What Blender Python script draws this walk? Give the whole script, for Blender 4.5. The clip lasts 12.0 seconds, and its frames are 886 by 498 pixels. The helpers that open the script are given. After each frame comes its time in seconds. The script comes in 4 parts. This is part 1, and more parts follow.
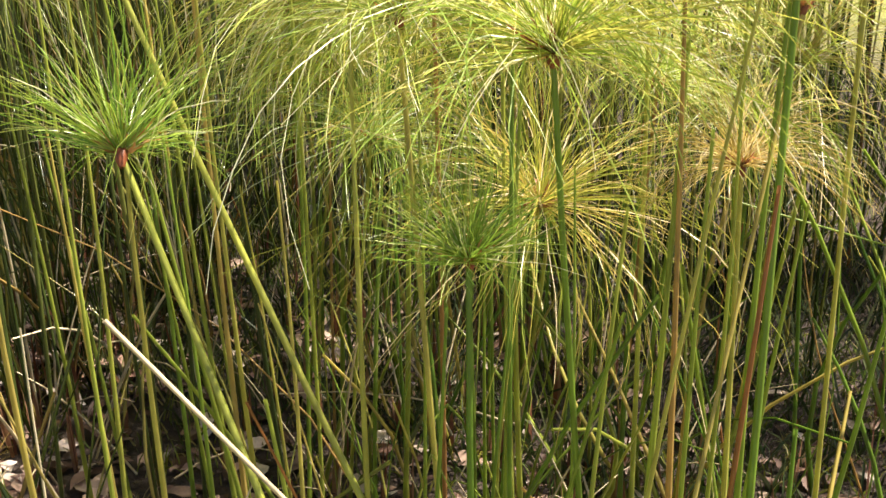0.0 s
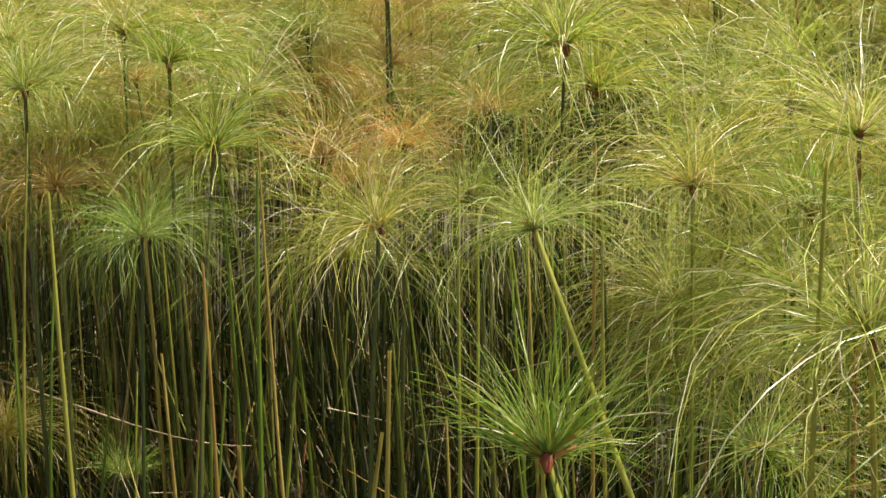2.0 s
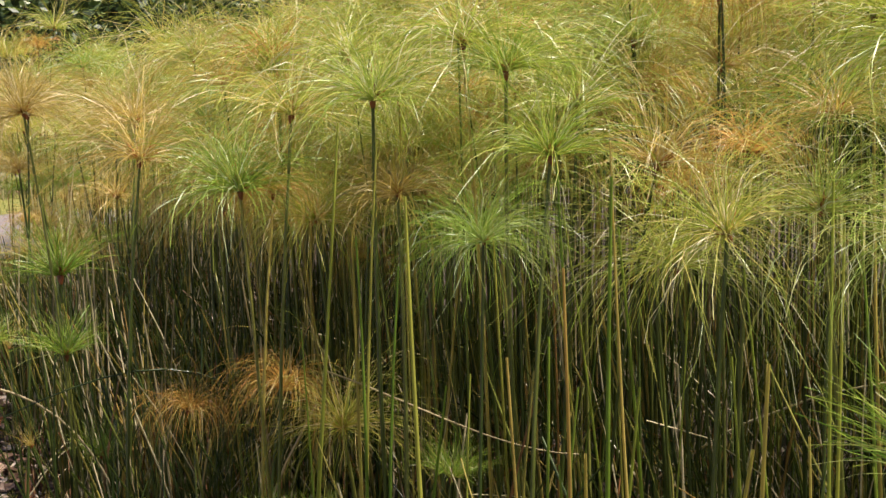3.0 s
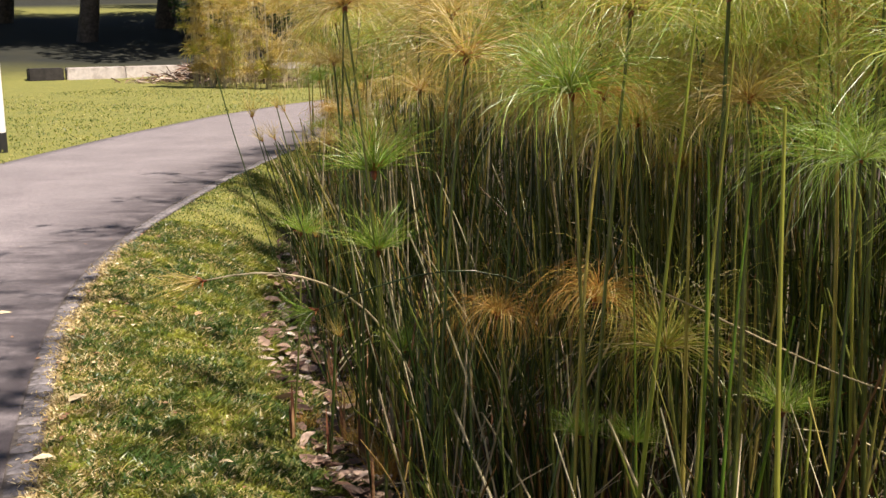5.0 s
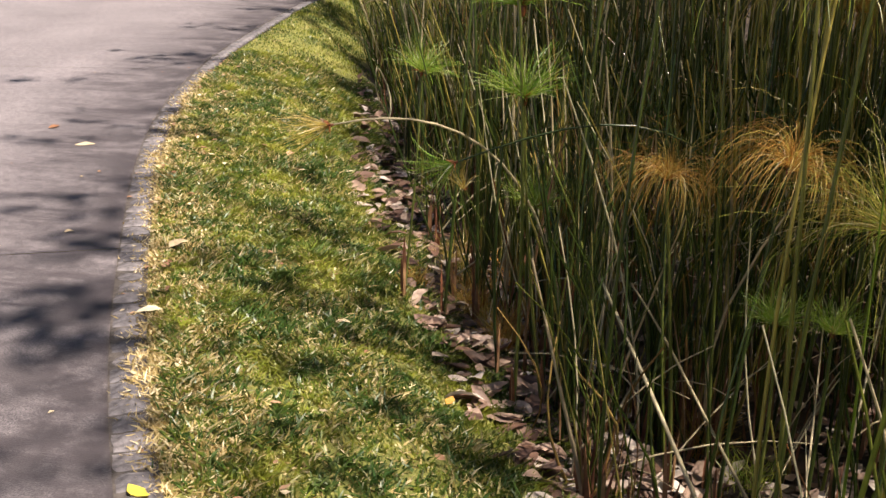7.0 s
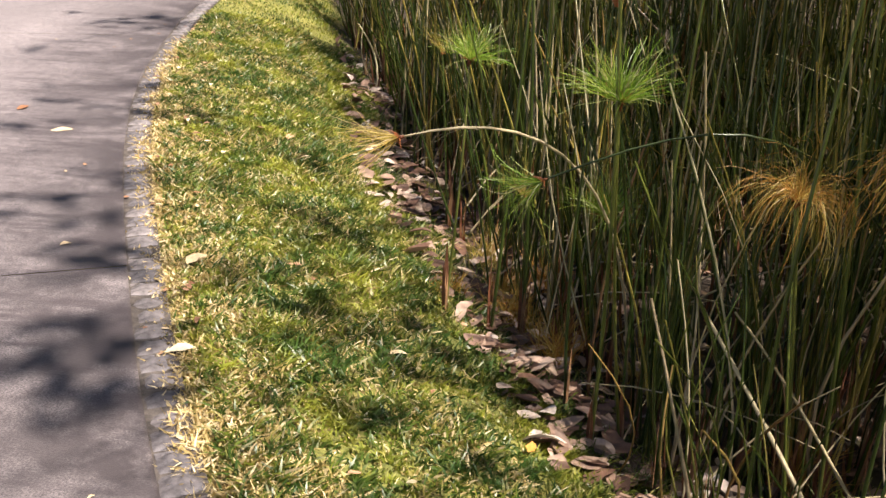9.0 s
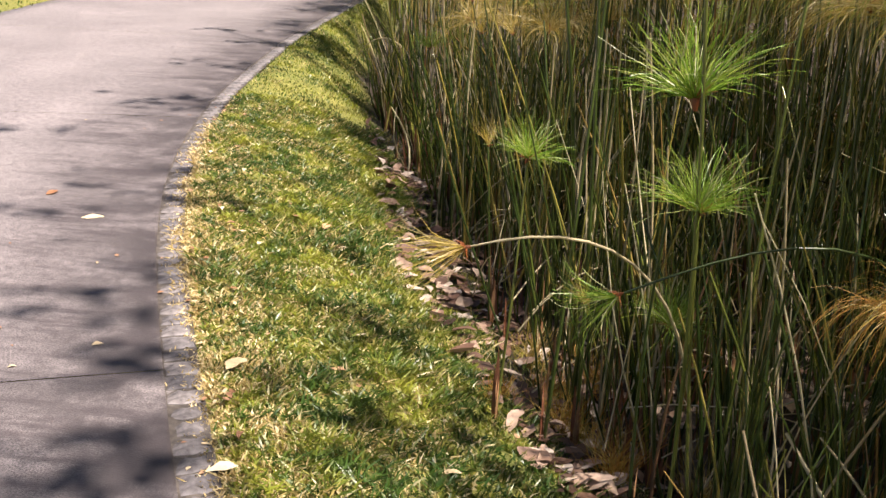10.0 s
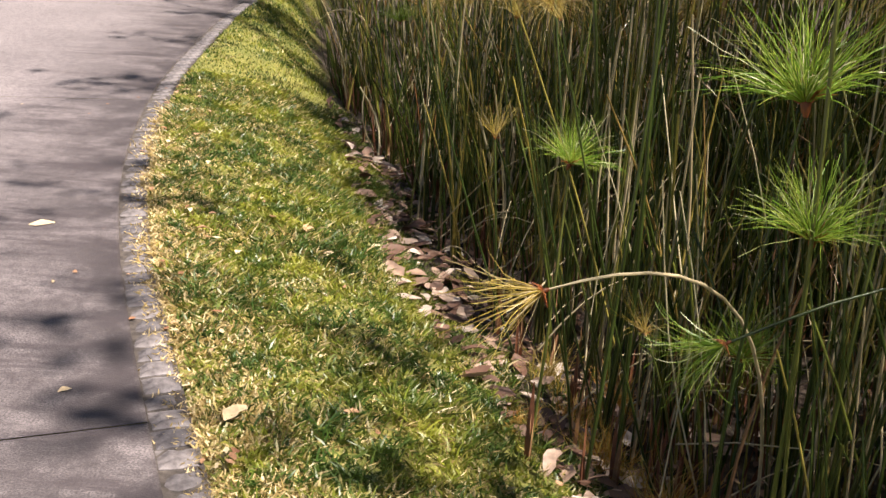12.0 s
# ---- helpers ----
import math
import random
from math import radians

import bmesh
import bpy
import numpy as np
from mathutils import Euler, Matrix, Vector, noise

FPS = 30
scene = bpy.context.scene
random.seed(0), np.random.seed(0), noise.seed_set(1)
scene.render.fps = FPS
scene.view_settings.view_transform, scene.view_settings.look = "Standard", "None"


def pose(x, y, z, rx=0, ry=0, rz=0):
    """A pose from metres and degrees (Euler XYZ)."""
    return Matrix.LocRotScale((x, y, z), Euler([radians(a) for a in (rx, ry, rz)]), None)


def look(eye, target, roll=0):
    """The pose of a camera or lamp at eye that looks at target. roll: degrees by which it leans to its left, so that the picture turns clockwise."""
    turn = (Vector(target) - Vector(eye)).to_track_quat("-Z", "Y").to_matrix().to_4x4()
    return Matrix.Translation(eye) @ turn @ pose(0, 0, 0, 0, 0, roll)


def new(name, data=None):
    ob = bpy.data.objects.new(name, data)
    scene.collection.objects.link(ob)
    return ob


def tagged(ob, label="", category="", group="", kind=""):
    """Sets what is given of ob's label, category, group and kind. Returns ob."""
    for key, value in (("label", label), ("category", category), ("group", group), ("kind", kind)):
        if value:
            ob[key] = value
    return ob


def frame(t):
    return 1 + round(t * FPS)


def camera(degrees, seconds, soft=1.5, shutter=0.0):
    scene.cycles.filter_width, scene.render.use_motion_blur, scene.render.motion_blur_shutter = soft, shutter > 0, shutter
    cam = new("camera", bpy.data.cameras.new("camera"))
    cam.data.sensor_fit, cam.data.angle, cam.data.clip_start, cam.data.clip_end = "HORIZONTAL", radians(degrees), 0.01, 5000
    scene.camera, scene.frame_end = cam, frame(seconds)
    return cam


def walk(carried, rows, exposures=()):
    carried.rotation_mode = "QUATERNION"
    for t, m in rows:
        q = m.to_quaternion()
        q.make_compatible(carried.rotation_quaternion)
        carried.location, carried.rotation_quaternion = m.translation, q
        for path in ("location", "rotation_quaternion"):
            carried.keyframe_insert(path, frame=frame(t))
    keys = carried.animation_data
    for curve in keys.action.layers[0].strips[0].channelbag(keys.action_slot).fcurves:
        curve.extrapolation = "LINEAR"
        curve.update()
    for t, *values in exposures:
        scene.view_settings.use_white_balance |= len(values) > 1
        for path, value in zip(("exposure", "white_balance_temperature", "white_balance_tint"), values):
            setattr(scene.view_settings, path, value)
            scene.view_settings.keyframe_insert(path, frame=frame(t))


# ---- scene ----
# ---------------------------------------------------------------- camera
cam = camera(44.0, 12.0, soft=1.5)
# seconds, eye, (yaw, pitch, roll)
PATH = [
    (0, (1.27, -1.7, 1.54), (-39.81, -21.87, -0.72)),
    (0.5, (1.25, -1.68, 1.54), (-39.14, -17.24, 0.29)),
    (1, (1.225, -1.63, 1.545), (-33.47, -12.81, -0.41)),
    (1.5, (1.215, -1.59, 1.55), (-26.19, -8.26, -0.64)),
    (2, (1.2, -1.54, 1.55), (-22.75, -6.89, -0.43)),
    (2.5, (1.15, -1.5, 1.55), (-17.62, -5.58, -0.76)),
    (3, (1.085, -1.472, 1.54), (-7.95, -6.15, -1.12)),
    (3.2, (1.041, -1.473, 1.54), (-5.88, -6.54, -1.14)),
    (4.8, (0.966, -1.263, 1.553), (4.21, -10.09, -0.61)),
    (5, (0.93, -1.261, 1.553), (6.33, -11.42, -0.69)),
    (5.5, (0.796, -1.179, 1.542), (6.27, -11.48, -0.82)),
    (6, (0.645, -1.111, 1.529), (6.65, -14.37, -0.34)),
    (6.5, (0.547, -1.009, 1.512), (9.18, -14.83, 0.83)),
    (7, (0.527, -0.872, 1.496), (8.62, -19.88, 1.15)),
    (7.2, (0.496, -0.817, 1.508), (8.04, -23.77, 1.92)),
    (8.8, (0.042, -0.448, 1.52), (4.04, -24.91, 2.83)),
    (9, (0.01, -0.39, 1.546), (4.64, -22.71, 2.03)),
    (9.5, (-0.039, -0.263, 1.567), (6.3, -19.56, 1.95)),
    (10, (-0.163, -0.173, 1.573), (5.34, -19.03, 2.65)),
    (10.5, (-0.303, -0.04, 1.567), (3.19, -18.08, 2.18)),
    (11, (-0.369, 0.13, 1.511), (1.38, -21.08, 3.24)),
    (11.5, (-0.414, 0.351, 1.516), (2.73, -20.02, 2.92)),
    (12, (-0.519, 0.363, 1.539), (1.21, -20.67, 3.28)),
]
EXPOSURE = 1.2
walk(cam, [(t, pose(*eye, 90, 0, yaw) @ pose(0, 0, 0, pitch) @ pose(0, 0, 0, 0, 0, roll)) for t, eye, (yaw, pitch, roll) in PATH],
     [(s, EXPOSURE + e, 6480, 17.5) for s, e in ((0.0, 0.84), (0.5, 0.50), (1.0, 0.20), (1.5, -0.05), (3.0, 0.0), (5.0, -0.12), (7.0, 0.0), (9.0, 0.27), (11.5, 0.22), (12.0, 0.16))])

# ---------------------------------------------------------------- light
SUN_FROM = Vector((0.85, -0.36, 1.85)).normalized()
world = bpy.data.worlds.new("sky")
scene.world = world
world.use_nodes = True
wn, wl = world.node_tree.nodes, world.node_tree.links
sky = wn.new("ShaderNodeTexSky")
sky.sky_type, sky.sun_disc = "NISHITA", False
sky.sun_elevation = math.asin(SUN_FROM.z)
sky.sun_rotation = math.atan2(SUN_FROM.x, SUN_FROM.y)
wn["Background"].inputs["Strength"].default_value = 0.035
wl.new(sky.outputs["Color"], wn["Background"].inputs["Color"])
sun = new("sun", bpy.data.lights.new("sun", "SUN"))
sun.data.energy, sun.data.angle, sun.data.color = 5.0, radians(0.7), (1.0, 0.92, 0.78)
sun.matrix_world = look(SUN_FROM * 40, (0, 0, 0))


# ---------------------------------------------------------------- materials
def material(name):
    m = bpy.data.materials.new(name)
    m.use_nodes = True
    nt = m.node_tree
    return m, nt.nodes, nt.links, nt.nodes["Principled BSDF"]


def noise_of(n, l, scale, detail=4.0, rough=0.6, coords="Object"):
    tc = n.new("ShaderNodeTexCoord")
    t = n.new("ShaderNodeTexNoise")
    t.inputs["Scale"].default_value, t.inputs["Detail"].default_value, t.inputs["Roughness"].default_value = scale, detail, rough
    l.new(tc.outputs[coords], t.inputs["Vector"])
    return t.outputs["Fac"]


def ramp(n, l, fac, stops):
    r = n.new("ShaderNodeValToRGB")
    while len(r.color_ramp.elements) < len(stops):
        r.color_ramp.elements.new(0.5)
    for e, (at, c) in zip(r.color_ramp.elements, stops):
        e.position, e.color = at, (*c, 1)
    l.new(fac, r.inputs["Fac"])
    return r.outputs["Color"]


def mixed(n, l, fac, a, b, mode="MIX"):
    x = n.new("ShaderNodeMix")
    x.data_type, x.blend_type = "RGBA", mode
    for socket, v in ((x.inputs[0], fac), (x.inputs[6], a), (x.inputs[7], b)):
        if isinstance(v, (int, float)):
            socket.default_value = v
        elif isinstance(v, tuple):
            socket.default_value = (*v, 1)
        else:
            l.new(v, socket)
    return x.outputs[2]


def bump(n, l, b, height, strength, distance):
    k = n.new("ShaderNodeBump")
    k.inputs["Strength"].default_value, k.inputs["Distance"].default_value = strength, distance
    l.new(height, k.inputs["Height"])
    l.new(k.outputs["Normal"], b.inputs["Normal"])


def leafy(name, stops, through_light=0.35, rough=0.42, by="island", grain=30.0, patch=None, clover=None, drift=False):
    """Thin plant matter: its hue drifts from piece to piece, and light shines through it."""
    m, n, l, b = material(name)
    if by == "island":
        fac = n.new("ShaderNodeNewGeometry").outputs["Random Per Island"]
    else:
        fac = n.new("ShaderNodeObjectInfo").outputs["Random"]
    col = ramp(n, l, fac, stops)
    if drift:
        head = n.new("ShaderNodeObjectInfo").outputs["Random"]
        col = mixed(n, l, 1.0, col, ramp(n, l, head, [(0, (0.74, 0.97, 0.9)), (0.5, (1.0, 1.07, 1.1)), (0.8, (1.08, 1.06, 1.0)), (1, (1.14, 1.0, 0.85))]), "MULTIPLY")
        b.inputs["Specular IOR Level"].default_value = 0.6
    if patch:
        scale, tone = patch
        where = ramp(n, l, noise_of(n, l, scale, 5, 0.65), [(0.46, (0, 0, 0)), (0.60, (0.75, 0.75, 0.75))])
        col = mixed(n, l, where, col, tone)
    if clover:
        scale, tone = clover
        where = ramp(n, l, noise_of(n, l, scale, 6, 0.7), [(0.47, (0, 0, 0)), (0.57, (0.85, 0.85, 0.85))])
        col = mixed(n, l, where, col, tone)
    spots = ramp(n, l, noise_of(n, l, grain), [(0.3, (0.72, 0.72, 0.72)), (0.7, (1.15, 1.15, 1.1))])
    col = mixed(n, l, 1.0, col, spots, "MULTIPLY")
    l.new(col, b.inputs["Base Color"])
    b.inputs["Roughness"].default_value = rough
    if through_light > 0:
        t = n.new("ShaderNodeBsdfTranslucent")
        l.new(col, t.inputs["Color"])
        s = n.new("ShaderNodeMixShader")
        s.inputs["Fac"].default_value = through_light
        l.new(b.outputs["BSDF"], s.inputs[1])
        l.new(t.outputs["BSDF"], s.inputs[2])
        l.new(s.outputs["Shader"], n["Material Output"].inputs["Surface"])
    return m


RAY_GREEN = leafy("ray_green", [(0, (0.22, 0.34, 0.04)), (0.5, (0.37, 0.43, 0.055)), (0.85, (0.54, 0.50, 0.10)), (1, (0.78, 0.74, 0.52))], 0.46, 0.36, drift=True)
RAY_LIME = leafy("ray_lime", [(0, (0.30, 0.40, 0.06)), (0.45, (0.45, 0.50, 0.09)), (0.8, (0.63, 0.53, 0.15)), (1, (0.85, 0.78, 0.58))], 0.46, 0.36, drift=True)
RAY_FRESH = leafy("ray_fresh", [(0, (0.16, 0.32, 0.035)), (0.5, (0.28, 0.42, 0.05)), (0.85, (0.42, 0.50, 0.08)), (1, (0.74, 0.72, 0.48))], 0.44, 0.36)
RAY_STRAW = leafy("ray_straw", [(0, (0.48, 0.38, 0.08)), (0.6, (0.58, 0.42, 0.11)), (1, (0.78, 0.66, 0.40))], 0.45, 0.36)
RAY_RUST = leafy("ray_rust", [(0, (0.46, 0.22, 0.05)), (0.5, (0.60, 0.33, 0.08)), (0.85, (0.62, 0.50, 0.12)), (1, (0.74, 0.60, 0.30))], 0.45)
BRACT = leafy("bract", [(0, (0.18, 0.05, 0.02)), (0.5, (0.46, 0.15, 0.05)), (1, (0.68, 0.36, 0.13))], 0.25)
# stem colours kept dark for the shade under the heads
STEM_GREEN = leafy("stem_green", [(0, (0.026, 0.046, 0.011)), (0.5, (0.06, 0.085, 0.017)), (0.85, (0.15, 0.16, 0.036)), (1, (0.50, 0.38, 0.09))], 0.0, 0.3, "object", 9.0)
# brighter stem copies with sunlight put into the colour, for the open corner
LIT_STOPS = [(0, (0.14, 0.26, 0.03)), (0.4, (0.27, 0.37, 0.045)), (0.68, (0.41, 0.44, 0.075)), (0.90, (0.58, 0.46, 0.13)), (1, (0.34, 0.14, 0.05))]
STEM_LIT = leafy("stem_lit", LIT_STOPS, 0.4, 0.3, "object", 9.0)
STEM_RIM_LIT = leafy("stem_rim_lit", LIT_STOPS, 0.4, 0.3, "island", 9.0)
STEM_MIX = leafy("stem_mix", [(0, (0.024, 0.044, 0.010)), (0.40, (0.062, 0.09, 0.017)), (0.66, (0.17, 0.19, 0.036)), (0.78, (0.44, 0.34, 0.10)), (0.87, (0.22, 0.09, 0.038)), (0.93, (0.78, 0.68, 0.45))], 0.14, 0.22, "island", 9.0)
STEM_DEAD = leafy("stem_dead", [(0, (0.36, 0.28, 0.15)), (1, (0.60, 0.50, 0.32))], 0.0, 0.6, "object", 14.0)
SHEATH = leafy("sheath", [(0, (0.10, 0.035, 0.02)), (0.6, (0.26, 0.10, 0.05)), (1, (0.42, 0.24, 0.12))], 0.0, 0.7)
GRASS = leafy("grass", [(0, (0.024, 0.060, 0.012)), (0.35, (0.088, 0.145, 0.020)), (0.60, (0.215, 0.245, 0.033)), (0.74, (0.38, 0.32, 0.09)), (0.88, (0.57, 0.43, 0.20)), (1, (0.82, 0.70, 0.46))], 0.35, 0.38, patch=(2.6, (0.37, 0.39, 0.045)), clover=(4.5, (0.045, 0.105, 0.02)))
GRASS_DRY = leafy("grass_dry", [(0, (0.30, 0.22, 0.08)), (0.5, (0.56, 0.42, 0.18)), (1, (0.84, 0.70, 0.44))], 0.25, 0.5)
LITTER = leafy("litter", [(0, (0.06, 0.03, 0.02)), (0.4, (0.17, 0.09, 0.06)), (0.75, (0.42, 0.29, 0.22)), (1, (0.74, 0.64, 0.56))], 0.1, 0.6, "island", 40)
DRY_LEAF = leafy("dry_leaf", [(0, (0.60, 0.46, 0.28)), (1, (0.78, 0.66, 0.46))], 0.1, 0.55, "object", 40)
BROWN_LEAF = leafy("brown_leaf", [(0, (0.26, 0.12, 0.06)), (1, (0.50, 0.30, 0.18))], 0.1, 0.55, "object", 40)
YELLOW_LEAF = leafy("yellow_leaf", [(0, (0.70, 0.56, 0.05)), (1, (0.74, 0.60, 0.08))], 0.2, 0.5, "object", 40)
ORANGE_LEAF = leafy("orange_leaf", [(0, (0.62, 0.28, 0.06)), (1, (0.66, 0.34, 0.08))], 0.15, 0.5, "object", 40)
SHRUB = leafy("shrub_leaf", [(0, (0.02, 0.04, 0.012)), (0.7, (0.05, 0.09, 0.025)), (1, (0.10, 0.14, 0.04))], 0.2, 0.45)

# undergrowth blades, the shade beneath the heads put into their colour
SHADED_LEAF = leafy("shaded_leaf", [(0, (0.02, 0.035, 0.010)), (0.6, (0.045, 0.07, 0.016)), (1, (0.09, 0.10, 0.03))], 0.15, 0.5)


def asphalt():
    m, n, l, b = material("asphalt")
    fine = noise_of(n, l, 160, 3)
    broad = noise_of(n, l, 1.3, 5)
    col = ramp(n, l, broad, [(0.3, (0.172, 0.153, 0.158)), (0.7, (0.246, 0.220, 0.225))])
    speck = ramp(n, l, fine, [(0.36, (0.40, 0.40, 0.40)), (0.5, (1, 1, 1)), (0.64, (1.6, 1.55, 1.5))])
    col = mixed(n, l, 1.0, col, speck, "MULTIPLY")
    wear = ramp(n, l, noise_of(n, l, 24, 5, 0.7), [(0.34, (0.62, 0.60, 0.61)), (0.52, (1, 1, 1)), (0.7, (1.14, 1.12, 1.1))])
    col = mixed(n, l, 1.0, col, wear, "MULTIPLY")
    # dark band along the edge: dirt, with the verge's shade painted in
    grime_shade = n.new("ShaderNodeAttribute")
    grime_shade.attribute_name = "grime_shade"
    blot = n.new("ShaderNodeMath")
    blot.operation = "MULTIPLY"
    l.new(grime_shade.outputs["Fac"], blot.inputs[0])
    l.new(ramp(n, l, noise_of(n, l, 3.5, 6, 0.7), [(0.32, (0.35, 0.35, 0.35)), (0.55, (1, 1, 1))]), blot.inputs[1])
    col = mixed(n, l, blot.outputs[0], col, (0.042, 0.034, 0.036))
    # streaks across the path from its edge: painted shadow streaks mixed with stain
    tc, lie, streak_noise = n.new("ShaderNodeTexCoord"), n.new("ShaderNodeMapping"), n.new("ShaderNodeTexNoise")
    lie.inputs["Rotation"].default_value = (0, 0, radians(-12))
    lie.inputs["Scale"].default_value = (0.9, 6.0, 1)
    streak_noise.inputs["Scale"].default_value, streak_noise.inputs["Detail"].default_value, streak_noise.inputs["Roughness"].default_value = 1.3, 7, 0.68
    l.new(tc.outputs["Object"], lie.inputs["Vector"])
    l.new(lie.outputs["Vector"], streak_noise.inputs["Vector"])
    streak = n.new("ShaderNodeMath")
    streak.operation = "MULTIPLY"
    l.new(ramp(n, l, streak_noise.outputs["Fac"], [(0.50, (0, 0, 0)), (0.62, (0.75, 0.75, 0.75))]), streak.inputs[0])
    l.new(ramp(n, l, grime_shade.outputs["Fac"], [(0.0, (0.10, 0.10, 0.10)), (0.5, (1, 1, 1))]), streak.inputs[1])
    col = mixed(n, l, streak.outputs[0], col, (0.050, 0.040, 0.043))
    l.new(col, b.inputs["Base Color"])
    b.inputs["Roughness"].default_value = 0.6
    b.inputs["Specular IOR Level"].default_value = 0.5
    bump(n, l, b, fine, 0.6, 0.005)
    return m


def stone(name, a, c, scale=14.0):
    m, n, l, b = material(name)
    rnd = n.new("ShaderNodeObjectInfo").outputs["Random"]
    col = ramp(n, l, noise_of(n, l, scale, 6), [(0.3, a), (0.72, c)])
    col = mixed(n, l, 1.0, col, ramp(n, l, rnd, [(0, (0.68, 0.68, 0.7)), (1, (1.12, 1.10, 1.07))]), "MULTIPLY")
    dirt = ramp(n, l, noise_of(n, l, scale * 0.35, 6, 0.7), [(0.36, (0.55, 0.52, 0.50)), (0.56, (1, 1, 1))])
    col = mixed(n, l, 1.0, col, dirt, "MULTIPLY")
    l.new(col, b.inputs["Base Color"])
    b.inputs["Roughness"].default_value = 0.8
    bump(n, l, b, noise_of(n, l, scale * 5, 4), 0.5, 0.006)
    return m


def painted(name, colour, rough=0.45):
    m, n, l, b = material(name)
    col = ramp(n, l, noise_of(n, l, 5, 6, 0.7), [(0.3, tuple(v * 0.82 for v in colour)), (0.6, colour)])
    l.new(col, b.inputs["Base Color"])
    b.inputs["Roughness"].default_value = rough
    return m


def earth():
    """Lawn soil and thatch, turning into wet dark earth where the bed begins, and far off into woodland ground with
    tree shade in its near-black colour.
    """
    m, n, l, b = material("earth")
    bed = n.new("ShaderNodeAttribute")
    bed.attribute_name = "bed"
    wood_shade = n.new("ShaderNodeAttribute")
    wood_shade.attribute_name = "wood_shade"
    broad = noise_of(n, l, 1.7, 6)
    fine = noise_of(n, l, 45, 5)
    lawn = ramp(n, l, fine, [(0.25, (0.05, 0.055, 0.014)), (0.5, (0.15, 0.15, 0.032)), (0.75, (0.30, 0.26, 0.08))])
    lawn = mixed(n, l, 1.0, lawn, ramp(n, l, broad, [(0.3, (0.75, 0.85, 0.7)), (0.7, (1.2, 1.15, 1.0))]), "MULTIPLY")
    mud = ramp(n, l, noise_of(n, l, 22, 6), [(0.3, (0.02, 0.014, 0.010)), (0.6, (0.06, 0.042, 0.03)), (0.8, (0.14, 0.10, 0.075))])
    shaded_floor = ramp(n, l, noise_of(n, l, 0.8, 6), [(0.35, (0.006, 0.008, 0.004)), (0.68, (0.018, 0.018, 0.008)), (0.8, (0.06, 0.05, 0.03))])
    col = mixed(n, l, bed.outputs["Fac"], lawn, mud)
    col = mixed(n, l, wood_shade.outputs["Fac"], col, shaded_floor)
    l.new(col, b.inputs["Base Color"])
    b.inputs["Roughness"].default_value = 0.9
    bump(n, l, b, fine, 0.8, 0.02)
    return m


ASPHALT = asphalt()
SETT = stone("sett_stone", (0.085, 0.078, 0.085), (0.27, 0.25, 0.255), 26.0)
CONCRETE = stone("concrete", (0.42, 0.38, 0.37), (0.62, 0.57, 0.55), 6.0)
DARK_STONE = stone("dark_stone", (0.02, 0.018, 0.016), (0.06, 0.05, 0.045), 8.0)
JOINT = stone("joint_earth", (0.035, 0.030, 0.028), (0.13, 0.11, 0.095), 40.0)
WHITE_PAINT = painted("white_paint", (0.80, 0.78, 0.76))
BLACK_PAINT = painted("black_paint", (0.02, 0.02, 0.02))
MINT_PAINT = painted("mint_paint", (0.22, 0.50, 0.42))
GREEN_PAINT = painted("green_paint", (0.012, 0.07, 0.045))
BARK = stone("bark", (0.05, 0.035, 0.025), (0.16, 0.12, 0.09), 9.0)
EARTH = earth()


# ---------------------------------------------------------------- mesh helpers
rng = np.random.default_rng(7)


def mesh_of(name, verts, quads, mat, smooth=False):
    verts, quads = np.asarray(verts, np.float32).reshape(-1, 3), np.asarray(quads, np.int32).reshape(-1, 4)
    me = bpy.data.meshes.new(name)
    me.vertices.add(len(verts))
    me.vertices.foreach_set("co", verts.ravel())
    me.loops.add(4 * len(quads))
    me.loops.foreach_set("vertex_index", quads.ravel())
    me.polygons.add(len(quads))
    me.polygons.foreach_set("loop_start", np.arange(0, 4 * len(quads), 4, dtype=np.int32))
    me.polygons.foreach_set("loop_total", np.full(len(quads), 4, np.int32))
    if smooth:
        me.polygons.foreach_set("use_smooth", np.ones(len(quads), bool))
    me.update(calc_edges=True)
    me.materials.append(mat)
    return me


def joined(pieces):
    v, q, at = [], [], 0
    for verts, quads in pieces:
        v.append(verts)
        q.append(quads + at)
        at += len(verts)
    return np.concatenate(v), np.concatenate(q)


def unit(a):
    return a / np.maximum(np.linalg.norm(a, axis=-1, keepdims=True), 1e-9)


def ribbons(P, W, r):
    """Flat strips along the lines P (n, k, 3), W (n, k) wide, each turned its own way."""
    n, k, _ = P.shape
    tang = unit(np.gradient(P, axis=1))
    side = unit(np.cross(tang, unit(r.normal(size=(n, 1, 3))))) * (W[..., None] / 2)
    verts = np.stack([P - side, P + side], 2).reshape(-1, 3)
    i = (np.arange(n)[:, None] * k + np.arange(k - 1)).ravel() * 2
    return verts, np.stack([i, i + 1, i + 3, i + 2], 1)


